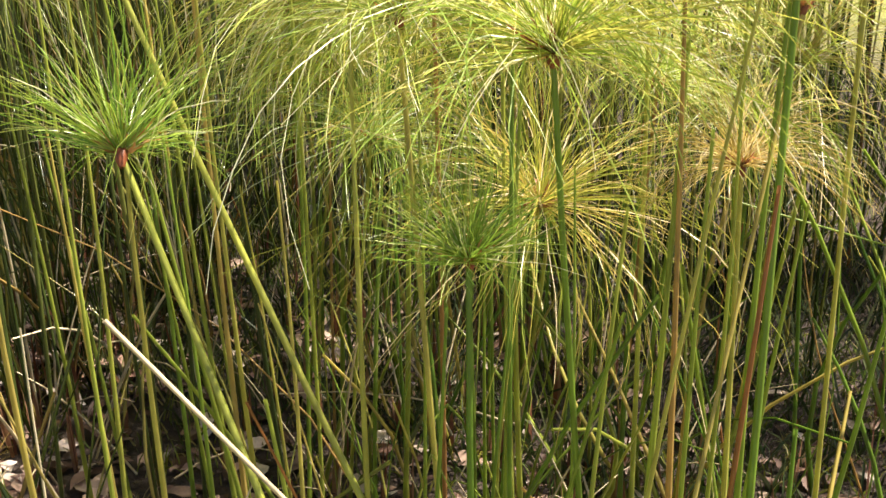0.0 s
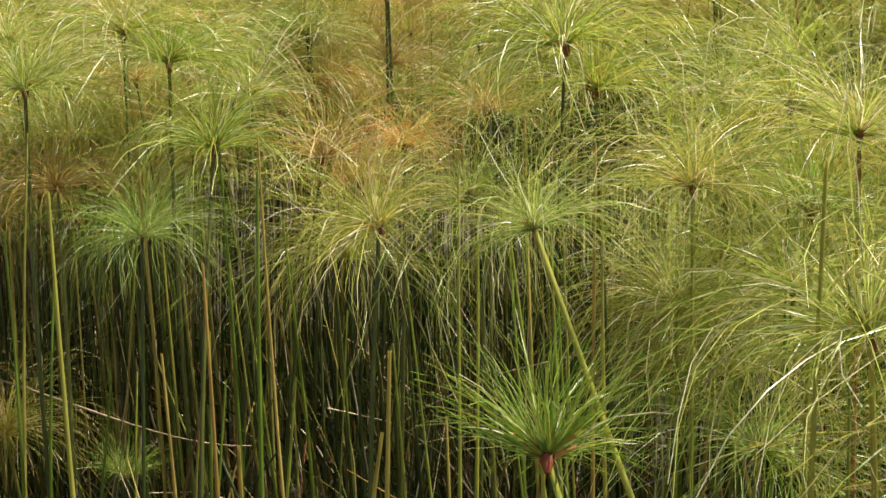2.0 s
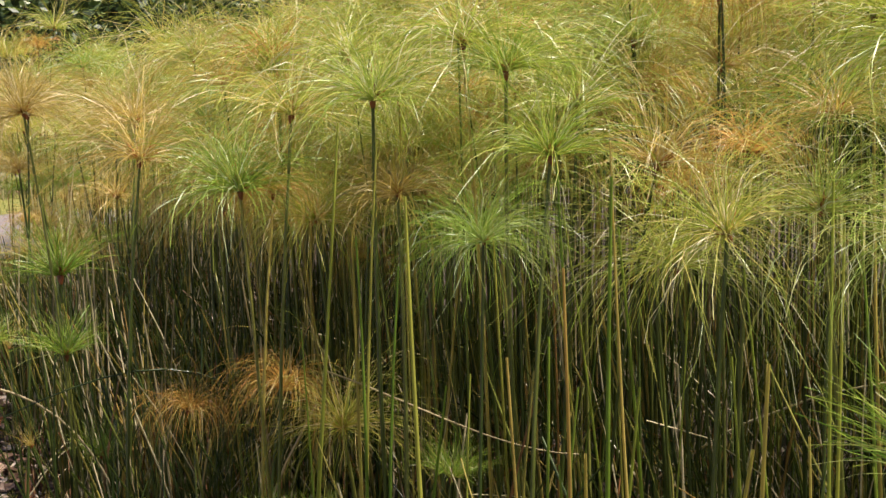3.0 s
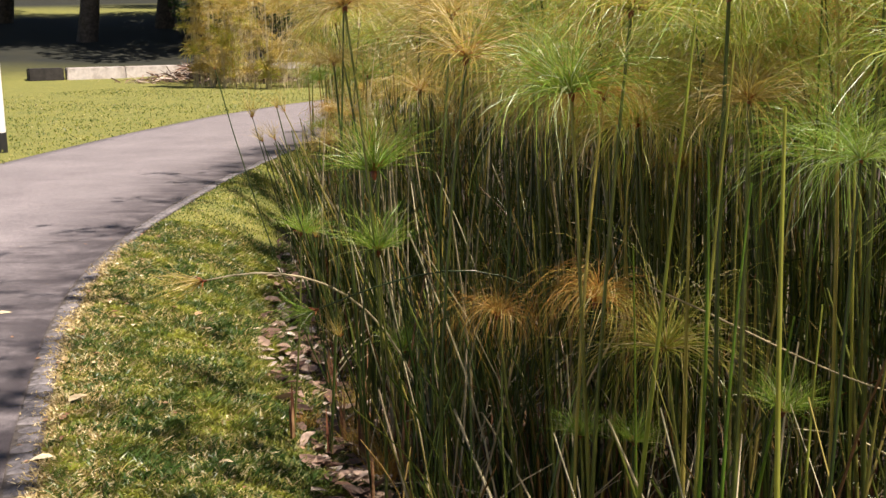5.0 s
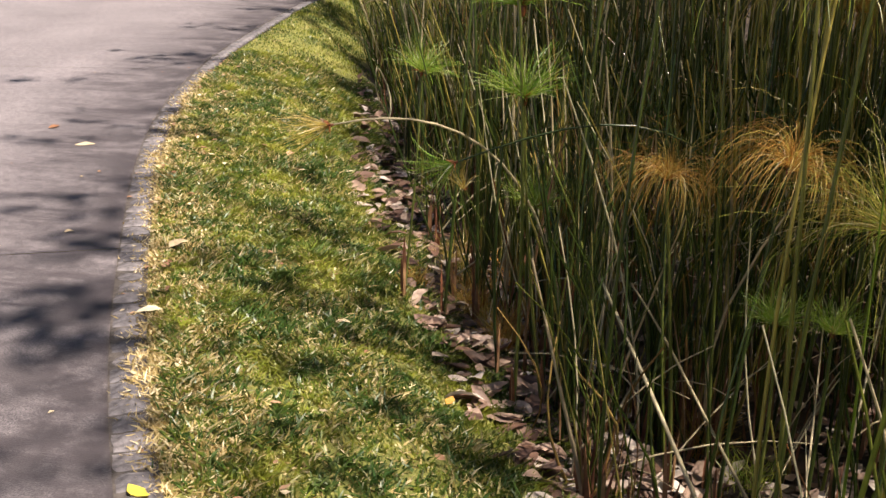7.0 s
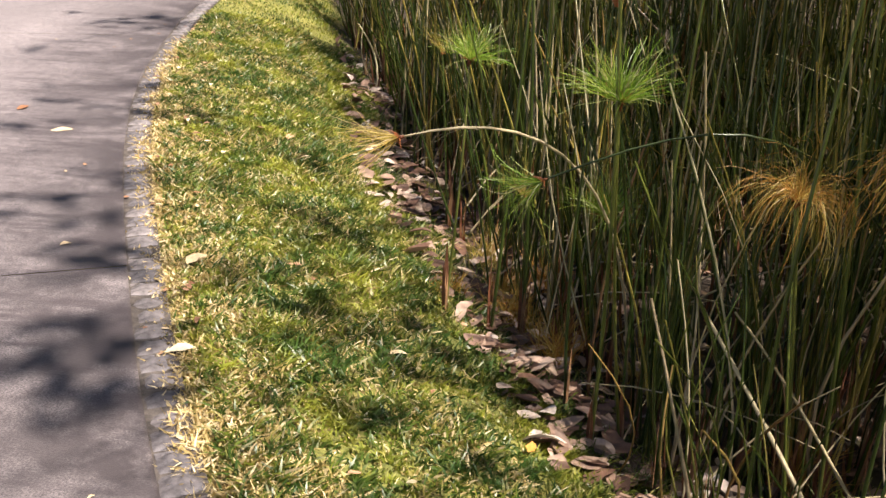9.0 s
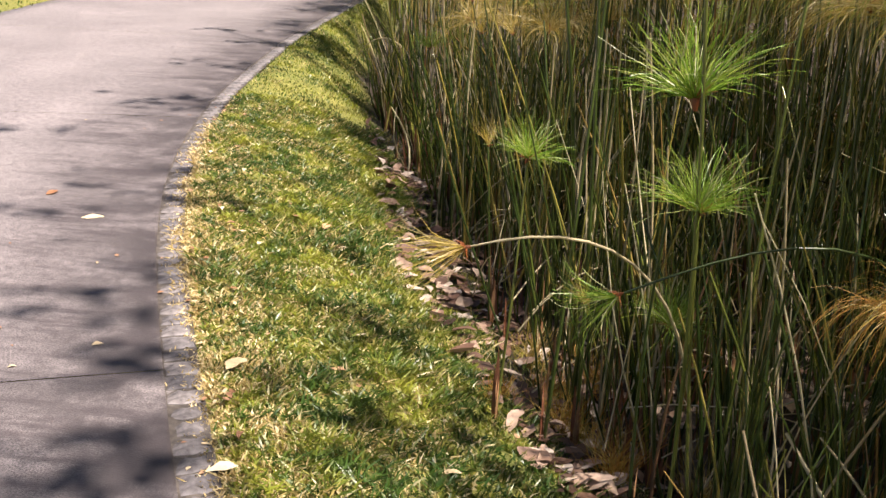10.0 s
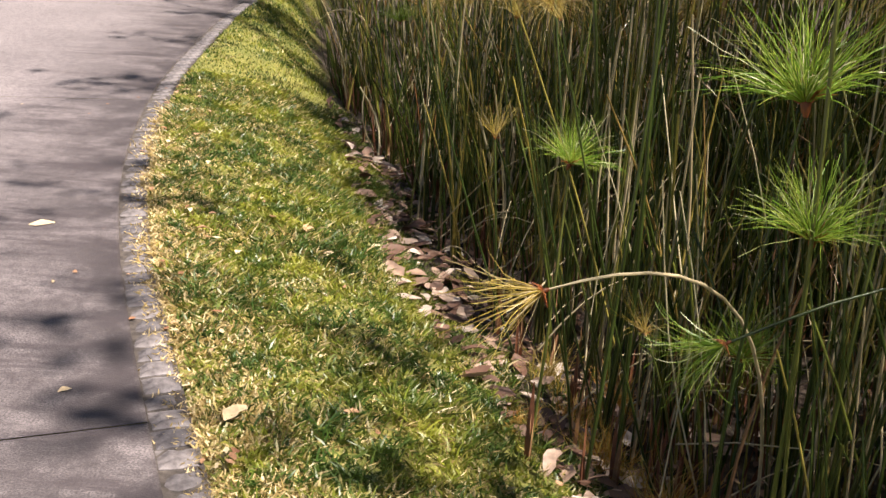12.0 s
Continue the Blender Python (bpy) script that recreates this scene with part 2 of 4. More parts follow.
def tubes(P, R, m=5):
    """Round stalks along the lines P (n, k, 3) of radius R (n, k)."""
    n, k, _ = P.shape
    tang = unit(np.gradient(P, axis=1))
    a = unit(np.cross(tang, np.array([0.31, 0.17, 0.05]) + 0 * tang))
    b = np.cross(tang, a)
    ang = np.arange(m) * 2 * np.pi / m
    ring = P[:, :, None] + R[:, :, None, None] * (a[:, :, None] * np.cos(ang)[:, None] + b[:, :, None] * np.sin(ang)[:, None])
    verts = ring.reshape(-1, 3)
    base = (np.arange(n)[:, None, None] * k + np.arange(k - 1)[None, :, None]) * m
    j = np.arange(m)[None, None]
    j2 = (j + 1) % m
    q = np.stack([base + j, base + j2, base + m + j2, base + m + j], -1).reshape(-1, 4)
    return verts, q


def part(name, me, parent, label="", m=None):
    ob = new(name, me)
    ob.parent = parent
    if m is not None:
        ob.matrix_basis = m
    return tagged(ob, label)


def bm_mesh(name, bm, mat):
    me = bpy.data.meshes.new(name)
    bm.to_mesh(me)
    bm.free()
    me.materials.append(mat)
    return me


def box_bm(size, bevel=0.0, centre=(0, 0, 0)):
    bm = bmesh.new()
    bmesh.ops.create_cube(bm, size=1, matrix=Matrix.Translation(centre) @ Matrix.Diagonal((*size, 1)))
    if bevel:
        bmesh.ops.bevel(bm, geom=bm.edges[:], offset=bevel, segments=2, affect="EDGES")
    return bm


# ---------------------------------------------------------------- the plan
EDGE_Y = np.array([-14, -6, -3, -1.7, 0, 1.12, 1.76, 2.39, 3.29, 4.18, 4.96, 5.56, 6.3, 7.2, 8.4, 10, 12.4, 15, 18, 21, 24, 27, 30])
EDGE_X = np.array([6.2, 3.1, 1.68, 1.06, 0.2, -0.39, -0.72, -1.00, -1.365, -1.705, -1.955, -2.11, -2.26, -2.40, -2.50, -2.60, -2.6, -2.55, -2.3, -1.7, -0.4, 2.0, 6.0])


def smooth_line(ys, xs):
    """The edge as a smooth table of x by y."""
    t = np.linspace(ys[0], ys[-1], 1200)
    x = np.interp(t, ys, xs)
    kern = np.hanning(31)
    pad = np.pad(x, 15, mode="reflect", reflect_type="odd")
    return t, np.convolve(pad, kern / kern.sum(), "valid")


EY, EX = smooth_line(EDGE_Y, EDGE_X)
ES = np.gradient(EX, EY)


def edge_x(y):
    return np.interp(y, EY, EX)


def side_of(x, y):
    """Metres to the bed's side of the path's edge."""
    return (x - edge_x(y)) / np.sqrt(1 + np.interp(y, EY, ES) ** 2)


def verge(y):
    """How wide the strip of lawn beside the path is."""
    return np.interp(y, [-4, 0, 6.5, 8.9, 12, 16], [1.1, 1.15, 1.2, 0.8, 0.3, 0.2])


def ground_z(x, y):
    x, y = np.asarray(x, float), np.asarray(y, float)
    s = side_of(x, y) * 1.15 / verge(y)
    z = np.interp(s, [0.0, 0.12, 0.65, 0.95, 1.5, 2.2, 9, 14, 40], [0, 0.0, -0.10, -0.25, -0.48, -0.55, -0.55, 0.0, 0.3])
    z = z * np.interp(y, [14, 22], [1, 0.2])
    d = y - 0.35 * x
    humps = 0.022 * np.sin(x * 3.1 + 1.7 * np.sin(y * 2.3)) * np.sin(y * 2.7 + x)
    z = z + humps * np.clip((s - 0.15) / 0.3, 0, 1) * np.clip((14 - y) / 4, 0, 1) * np.clip((9 - s) / 3, 0, 1)
    return z + np.interp(d, [40, 42, 70, 120, 300], [0, 0.2, 2.6, 5.0, 9.0])


# ---------------------------------------------------------------- ground, path, edging
def build_ground():
    near_x, near_y = np.arange(-4, 8, 0.08), np.arange(-4, 16, 0.08)
    xs = np.concatenate([[-900, -400, -200, -100, -60, -40, -28, -20, -14, -10, -7.5, -5.5], near_x, [9, 11, 13, 16, 20, 28, 40, 70, 120, 250, 500, 900]])
    ys = np.concatenate([[-900, -300, -100, -50, -25, -14, -8, -5.5], near_y, [17, 18, 19.5, 21, 23, 25, 28, 31, 35, 39, 41, 43, 46, 50, 56, 63, 72, 85, 105, 140, 200, 300, 500, 900]])
    X, Y = np.meshgrid(xs, ys, indexing="ij")
    Z = ground_z(X, Y) - 0.012
    s = side_of(X, Y)
    Z = Z - np.where((s < -0.05) & (s > -3.2), 0.05, 0)
    nx, ny = X.shape
    i = (np.arange(nx - 1)[:, None] * ny + np.arange(ny - 1)).ravel()
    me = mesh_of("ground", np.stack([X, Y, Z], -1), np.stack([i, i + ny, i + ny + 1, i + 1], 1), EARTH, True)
    wob = 0.10 * np.sin(Y * 4.1 + 1.3 * X) + 0.06 * np.sin(9.7 * Y + 4 * X)
    bed = np.clip((s - verge(Y) + wob * 0.7) / 0.12 + 0.5, 0, 1) * (Y < 26) * np.clip((10.5 - s) / 0.6 + wob * 3, 0, 1)
    # painted tree shade beyond the wall; the sunlit lawn strip stays clear
    wood_shade = np.clip((Y - 0.35 * X - 41) / 2, 0, 1) * (1 - np.clip((Y - 0.35 * X - 68) / 4, 0, 1) * np.clip((84 - Y + 0.35 * X) / 4, 0, 1))
    for name, value in (("bed", bed), ("wood_shade", wood_shade)):
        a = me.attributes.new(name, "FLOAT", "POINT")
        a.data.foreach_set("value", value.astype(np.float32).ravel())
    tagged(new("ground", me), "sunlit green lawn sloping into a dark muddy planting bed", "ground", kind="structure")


def off_edge(y, s):
    k = np.interp(y, EY, ES)
    c = 1 / np.sqrt(1 + k * k)
    return edge_x(y) + s * c, y - s * k * c


def build_path():
    """The footpath, cast in bays with open joints between them."""
    root = tagged(new("path"), "grey-pink tarmac footpath, sunlit, with streaks of shade", "path", kind="structure")
    cuts = [-13.5, -9, -6, -3.2, -0.4, 3.0, 6.6, 10, 13.5, 17, 20.5, 24, 27.5]
    across = -0.111 - 3.14 * np.linspace(0, 1, 26) ** 1.7
    for a, b in zip(cuts, cuts[1:]):
        yy = np.linspace(a + 0.003, b - 0.003, 24)
        top = []
        for s in across:
            x, y = off_edge(yy, s)
            top.append(np.stack([x, y, np.full_like(x, 0.0)], -1))
        top = np.array(top)
        low = top[[0, -1]] - (0, 0, 0.05)
        n, k, _ = top.shape
        i = (np.arange(n - 1)[:, None] * k + np.arange(k - 1)).ravel()
        quads = [np.stack([i, i + 1, i + k + 1, i + k], 1)]
        verts = [top.reshape(-1, 3), low.reshape(-1, 3)]
        j = np.arange(k - 1)
        quads.append(np.stack([j, n * k + j, n * k + j + 1, j + 1], 1))
        quads.append(np.stack([(n - 1) * k + j, (n - 1) * k + j + 1, (n + 1) * k + j + 1, (n + 1) * k + j], 1))
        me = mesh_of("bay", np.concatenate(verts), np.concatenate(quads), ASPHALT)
        # edge dirt and painted shade reach further in on the near bays
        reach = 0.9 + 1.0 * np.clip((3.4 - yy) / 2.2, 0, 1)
        grime_shade = np.clip(1.1 - np.abs(across)[:, None] / reach[None], 0, 1).ravel()
        me.attributes.new("grime_shade", "FLOAT", "POINT").data.foreach_set("value", np.concatenate([grime_shade, np.ones(2 * k)]).astype(np.float32))
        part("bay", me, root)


def sett_mesh(seed):
    """A worn sett: an uneven, rounded top over plain sides."""
    r = random.Random(seed)
    k = 4
    bm = bmesh.new()
    grid = []
    for i in range(k):
        row = []
        for j in range(k):
            u, v = i / (k - 1) - 0.5, j / (k - 1) - 0.5
            rim = max(abs(u), abs(v)) > 0.4
            row.append(bm.verts.new((0.104 * u * (0.97 if rim else 1.25) + r.uniform(-0.003, 0.003), 0.098 * v * (0.97 if rim else 1.25) + r.uniform(-0.003, 0.003), 0.040 + r.uniform(-0.002, 0.002) - (0.007 if rim else 0))))
        grid.append(row)
    for i in range(k - 1):
        for j in range(k - 1):
            bm.faces.new((grid[i][j], grid[i + 1][j], grid[i + 1][j + 1], grid[i][j + 1]))
    rim = [grid[i][0] for i in range(k)] + [grid[-1][j] for j in range(1, k)] + [grid[i][-1] for i in range(k - 2, -1, -1)] + [grid[0][j] for j in range(k - 2, 0, -1)]
    low = [bm.verts.new((v.co.x, v.co.y, -0.04)) for v in rim]
    for i in range(len(rim)):
        j = (i + 1) % len(rim)
        bm.faces.new((rim[i], low[i], low[j], rim[j]))
    return bm_mesh("sett", bm, SETT)


def build_edging():
    root = tagged(new("edging"), "row of worn grey stone setts along the path", "edging", kind="structure")
    yy = np.linspace(-6, 27, 240)
    a, b = off_edge(yy, -0.112), off_edge(yy, 0.006)
    v = np.concatenate([np.stack([a[0], a[1], yy * 0 - 0.005], -1), np.stack([b[0], b[1], yy * 0 - 0.005], -1)])
    j = np.arange(len(yy) - 1)
    part("mortar", mesh_of("mortar", v, np.stack([j, len(yy) + j, len(yy) + j + 1, j + 1], 1), JOINT), root)
    kinds = [sett_mesh(k) for k in range(6)]
    r = random.Random(3)
    y = -2.5
    while y < 13:
        k = float(np.interp(y, EY, ES))
        x0, y0 = off_edge(y, -0.055)
        part("sett", r.choice(kinds), root, m=pose(float(x0) + r.uniform(-0.004, 0.004), float(y0), -0.038 + r.uniform(-0.004, 0.002), r.uniform(-1.2, 1.2), r.uniform(-1.2, 1.2),
             -math.degrees(math.atan(k)) + r.uniform(-3, 3)) @ Matrix.Diagonal((1, r.uniform(0.95, 1.06), 1, 1)))
        y += 0.104 / math.sqrt(1 + k * k)


build_ground()
build_path()
build_edging()


# ---------------------------------------------------------------- papyrus
def umbel_lines(r, n, length, spread, droop, k=7, lift=0.0):
    """Threads of one umbel: they leave the heart within spread degrees of upright, then arch over."""
    th = np.radians(spread) * np.sqrt(r.uniform(0.0, 1, n))
    az = r.uniform(0, 2 * np.pi, n)
    d = np.stack([np.sin(th) * np.cos(az), np.sin(th) * np.sin(az), np.cos(th) + lift], -1)
    d = unit(d)
    ln = length * r.uniform(0.5, 1.12, n)
    sag = droop * r.uniform(0.5, 1.4, n)
    P = np.zeros((n, k, 3))
    step = ln / (k - 1)
    way = d.copy()
    for i in range(1, k):
        P[:, i] = P[:, i - 1] + way * step[:, None]
        way = way + np.array([0, 0, -1.0]) * (sag * (0.25 + i / k))[:, None] * (2.4 / k) + r.normal(size=(n, 3)) * (1.0 / k)
        way = unit(way)
    return P


# n threads, length, spread, droop, material
KINDS = {
    "brush": (280, 0.21, 68, 0.34, RAY_FRESH),
    "mop": (330, 0.42, 82, 1.35, RAY_LIME),
    "green": (320, 0.40, 80, 1.25, RAY_GREEN),
    "weeper": (290, 0.60, 88, 1.55, RAY_LIME),
    "straw": (260, 0.38, 84, 1.30, RAY_STRAW),
    "rust": (280, 0.38, 66, 3.0, RAY_RUST),
    "tail": (60, 0.20, 38, 0.2, RAY_STRAW),
    "tassel": (100, 0.20, 34, 0.5, RAY_FRESH),
}


def umbel_geometry(kind, seed, share=1.0, thick=0.0017, k=8):
    r = np.random.default_rng(seed)
    n, length, spread, droop, _ = KINDS[kind]
    n = int(n * share)
    P = umbel_lines(r, n, length, spread, droop, k)
    u = np.linspace(0, 1, k)
    W = thick * (1.15 - 0.55 * u)[None] * r.uniform(0.75, 1.3, n)[:, None]
    return ribbons(P, W, r)


def heart_geometry(seed, size=1.0, n=24):
    """The brown heart where the threads spring: short pointed scales about a knob."""
    r = np.random.default_rng(seed)
    k = 4
    P = umbel_lines(r, n, 0.062 * size, 70, 0.1, k)
    W = 0.0085 * size * np.array([0.8, 1.0, 0.6, 0.08])[None] * r.uniform(0.7, 1.2, n)[:, None]
    knob = np.array([[0, 0, -0.022], [0, 0, -0.010], [0, 0, 0.004], [0, 0, 0.014]]) * size
    R = np.array([[0.004, 0.0085, 0.010, 0.002]]) * size
    return joined([ribbons(P, W, r), tubes(knob[None], R, 6)])


UMBEL = {kind: [mesh_of("umbel", *umbel_geometry(kind, 100 + 7 * i + s), KINDS[kind][4]) for s in range(3)] for i, kind in enumerate(KINDS)}
HEART = [mesh_of("heart", *heart_geometry(60 + s), BRACT, True) for s in range(3)]
LABELS = {
    "brush": "young green papyrus stalk with a short bright brush head",
    "mop": "papyrus stalk with a wide arching yellow-green umbel",
    "green": "papyrus stalk with a full green arching umbel",
    "weeper": "papyrus stalk with long lime threads hanging down",
    "straw": "ageing papyrus stalk with a straw-yellow umbel",
    "rust": "withered papyrus stalk with a drooping rust-brown umbel",
    "tassel": "bowed papyrus stalk ending in a thin green tassel",
    "tail": "broken papyrus stalk ending in a small dry tuft",
}


def stalk_line(base, tip, bow, k=7):
    u = np.linspace(0, 1, k)[:, None]
    base, tip = np.array(base, float), np.array(tip, float)
    return base + (tip - base) * u + np.array(bow)[None] * (4 * u * (1 - u))


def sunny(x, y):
    """The open corner of the bed where the walk begins, whose stalks take the sunlit colours."""
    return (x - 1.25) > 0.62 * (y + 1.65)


def papyrus(base, heart, kind="mop", size=1.0, bow=(0, 0, 0), radius=0.0075, mat=None):
    """One stalk from base to heart with its umbel; the umbel leans as the stalk's tip does."""
    base, heart = Vector(base), Vector(heart)
    root = new("papyrus")
    root.location = base
    tagged(root, LABELS[kind], "papyrus", "papyrus stalks in the bed")
    line = stalk_line((0, 0, 0), heart - base, bow)
    R = radius * np.linspace(1.25, 0.72, len(line))
    core = 0.5 if kind == "tail" else 1.0
    part("stem", mesh_of("stem", *tubes(line[None], R[None] * (0.6 if kind == "tail" else 1.0), 6), mat or (STEM_LIT if sunny(base.x, base.y) else STEM_GREEN), True), root)
    ahead = Vector(unit(line[-1] - line[-2]))
    lean = ahead.to_track_quat("Z", "Y").to_matrix().to_4x4()
    m = Matrix.Translation(heart - base) @ lean @ pose(0, 0, 0, random.gauss(0, 9), random.gauss(0, 9), random.uniform(0, 360)) @ Matrix.Scale(size, 4)
    tagged(part("umbel", random.choice(UMBEL[kind]), root, m=m), kind="stuff")
    tagged(part("heart", random.choice(HEART), root, m=m @ Matrix.Scale(core, 4)), "brown papery heart", kind="stuff")
    sheath(root, radius)
    return root


def sheath(root, radius):
    """The brown leaf sheaths that wrap a stalk's foot."""
    r = np.random.default_rng(random.randrange(10 ** 6))
    n = 4
    a = r.uniform(0, 2 * np.pi, n)
    o = np.stack([np.cos(a), np.sin(a), 0 * a], -1)
    h = r.uniform(0.12, 0.3, n)
    P = np.stack([o * radius * (1.3 + 0.5 * i) * np.array([1, 1, 0]) + np.array([0, 0, 1]) * (h * i / 3)[:, None] for i in range(4)], 1)
    W = np.array([0.018, 0.02, 0.014, 0.003])[None] * r.uniform(0.7, 1.2, n)[:, None]
    part("sheath", mesh_of("sheath", *ribbons(P, W, r), SHEATH), root, "brown dried sheaths")


def footed(heart, lean=(0, 0)):
    """Where the stalk that carries this heart stands."""
    x, y = heart[0] - lean[0], heart[1] - lean[1]
    return x, y, float(ground_z(x, y)) - 0.02


# heart, lean of the stalk in x and y, kind, size
HEROES = [
    ((-0.41, 3.54, 1.06), (-0.30, -0.10), "tail", 0.5),
    ((-0.45, 3.96, 1.18), (-0.38, -0.10), "tail", 0.5),
    ((-0.30, 3.34, 1.09), (-0.46, -0.10), "tail", 0.5),
    ((-0.82, 4.18, 1.36), (-0.54, -0.10), "tail", 0.5),
    ((-0.46, 4.14, 1.15), (-0.62, -0.10), "tail", 0.5),
    ((2.56, 0.36, 1.40), (0.05, 0.08), "weeper", 0.8),
    ((3.03, -0.25, 1.21), (0.05, 0.08), "weeper", 0.8),
    ((2.00, 0.73, 1.31), (0.05, 0.08), "mop", 0.9),
    ((2.68, 0.02, 1.51), (0.05, 0.08), "weeper", 0.8),
    ((2.48, -0.43, 1.34), (0.05, 0.08), "weeper", 0.95),
    ((2.45, -0.95, 1.52), (0.10, 0.1), "weeper", 0.9),
    ((2.95, -0.75, 1.60), (0.05, 0.1), "straw", 1.0),
    ((2.11, -0.61, 1.30), (-0.05, 0.10), "weeper", 0.74),
    ((1.84, -0.35, 1.12), (-0.04, 0.97), "brush", 0.98),
    ((1.92, -0.16, 1.39), (-0.33, 0.99), "weeper", 0.5),
    ((2.13, -0.72, 1.00), (0.00, 0.05), "brush", 0.80),
    ((2.52, -0.92, 1.30), (0.50, 0.10), "tail", 1.10),
    ((1.31, 1.41, 1.62), (-0.07, -0.08), "mop", 1.00),
    ((1.74, 1.23, 1.47), (0.09, 0.15), "green", 1.00),
    ((0.95, 1.65, 1.38), (-0.10, -0.08), "green", 1.00),
    ((1.10, 1.64, 1.59), (0.09, -0.01), "mop", 1.00),
    ((2.25, 2.14, 1.83), (-0.12, 0.13), "mop", 1.00),
    ((2.20, 1.09, 1.47), (0.07, -0.02), "rust", 0.80),
    ((2.67, 1.35, 1.82), (-0.08, 0.11), "mop", 1.00),
    ((1.56, 1.47, 1.77), (-0.08, -0.09), "mop", 1.00),
    ((1.53, 1.03, 1.28), (0.07, 0.04), "weeper", 0.48),
    ((2.53, 1.32, 1.55), (0.00, -0.01), "green", 1.00),
    ((0.66, 1.82, 1.47), (0.08, -0.05), "straw", 1.05),
    ((-0.05, 3.42, 1.41), (-0.07, -0.06), "straw", 0.70),
    ((-0.45, 3.53, 1.17), (-0.48, -0.15), "tail", 0.70),
    ((0.22, 2.80, 1.02), (0.04, -0.04), "brush", 1.35),
    ((0.16, 2.63, 1.63), (-0.10, -0.03), "straw", 1.00),
    ((0.25, 2.68, 0.74), (-0.11, -0.05), "brush", 1.0),
    ((1.04, 2.23, 0.67), (0.10, 0.10), "rust", 0.95),
    ((0.99, 1.82, 0.37), (0.05, 0.10), "brush", 0.60),
    ((1.15, 1.90, 0.32), (0.05, 0.10), "brush", 0.60),
    ((1.54, 1.70, 0.50), (0.05, 0.10), "brush", 0.80),
    ((-0.00, 3.42, 1.64), (0.10, 0.10), "straw", 1.00),
    ((0.51, 2.90, 1.59), (0.10, 0.10), "straw", 1.00),
    ((2.32, 2.21, 1.65), (-0.10, 0.10), "rust", 0.90),
    ((2.26, 1.69, 1.35), (-0.10, 0.10), "rust", 0.80),
    ((1.86, 2.23, 1.68), (0.00, 0.10), "mop", 0.90),
    ((2.31, 2.31, 1.83), (0.00, 0.10), "mop", 0.90),
    ((2.44, 1.84, 1.72), (0.00, 0.10), "straw", 0.90),
    ((1.38, 1.50, 1.37), (0.05, 0.10), "straw", 0.80),
    ((1.04, 1.82, 1.36), (0.05, 0.10), "rust", 0.70),
    ((2.99, 0.57, 1.56), (0.05, 0.10), "green", 0.90),
    ((2.98, 0.18, 1.47), (0.05, 0.10), "rust", 0.80),
    ((2.65, -0.22, 1.30), (0.00, 0.10), "weeper", 0.65),
    ((2.46, 1.14, 1.56), (0.05, 0.10), "straw", 0.80),
    ((2.77, -0.68, 0.98), (0.05, 0.10), "straw", 0.75),
    ((0.71, 2.38, 0.58), (-0.10, 0.05), "rust", 0.75),
    ((-0.62, 5.90, 0.80), (-0.15, 0.05), "straw", 0.85),
    ((-0.40, 5.60, 1.00), (-0.12, 0.05), "straw", 0.95),
    ((-0.75, 6.60, 0.95), (-0.10, 0.05), "rust", 0.80),
    ((-0.20, 5.30, 0.85), (-0.08, 0.05), "straw", 0.80),
    ((-0.23, 3.46, 0.66), (0.05, 0.10), "brush", 0.85),
]
for heart, lean, kind, size in HEROES:
    bend = random.uniform(-0.04, 0.04)
    papyrus(footed(heart, lean), heart, kind, size, (bend, bend * 0.5, 0), random.uniform(0.0045, 0.0066))


def free_of(x, y, gap, taken):
    return all((x - a) ** 2 + (y - b) ** 2 > gap * gap for a, b in taken)


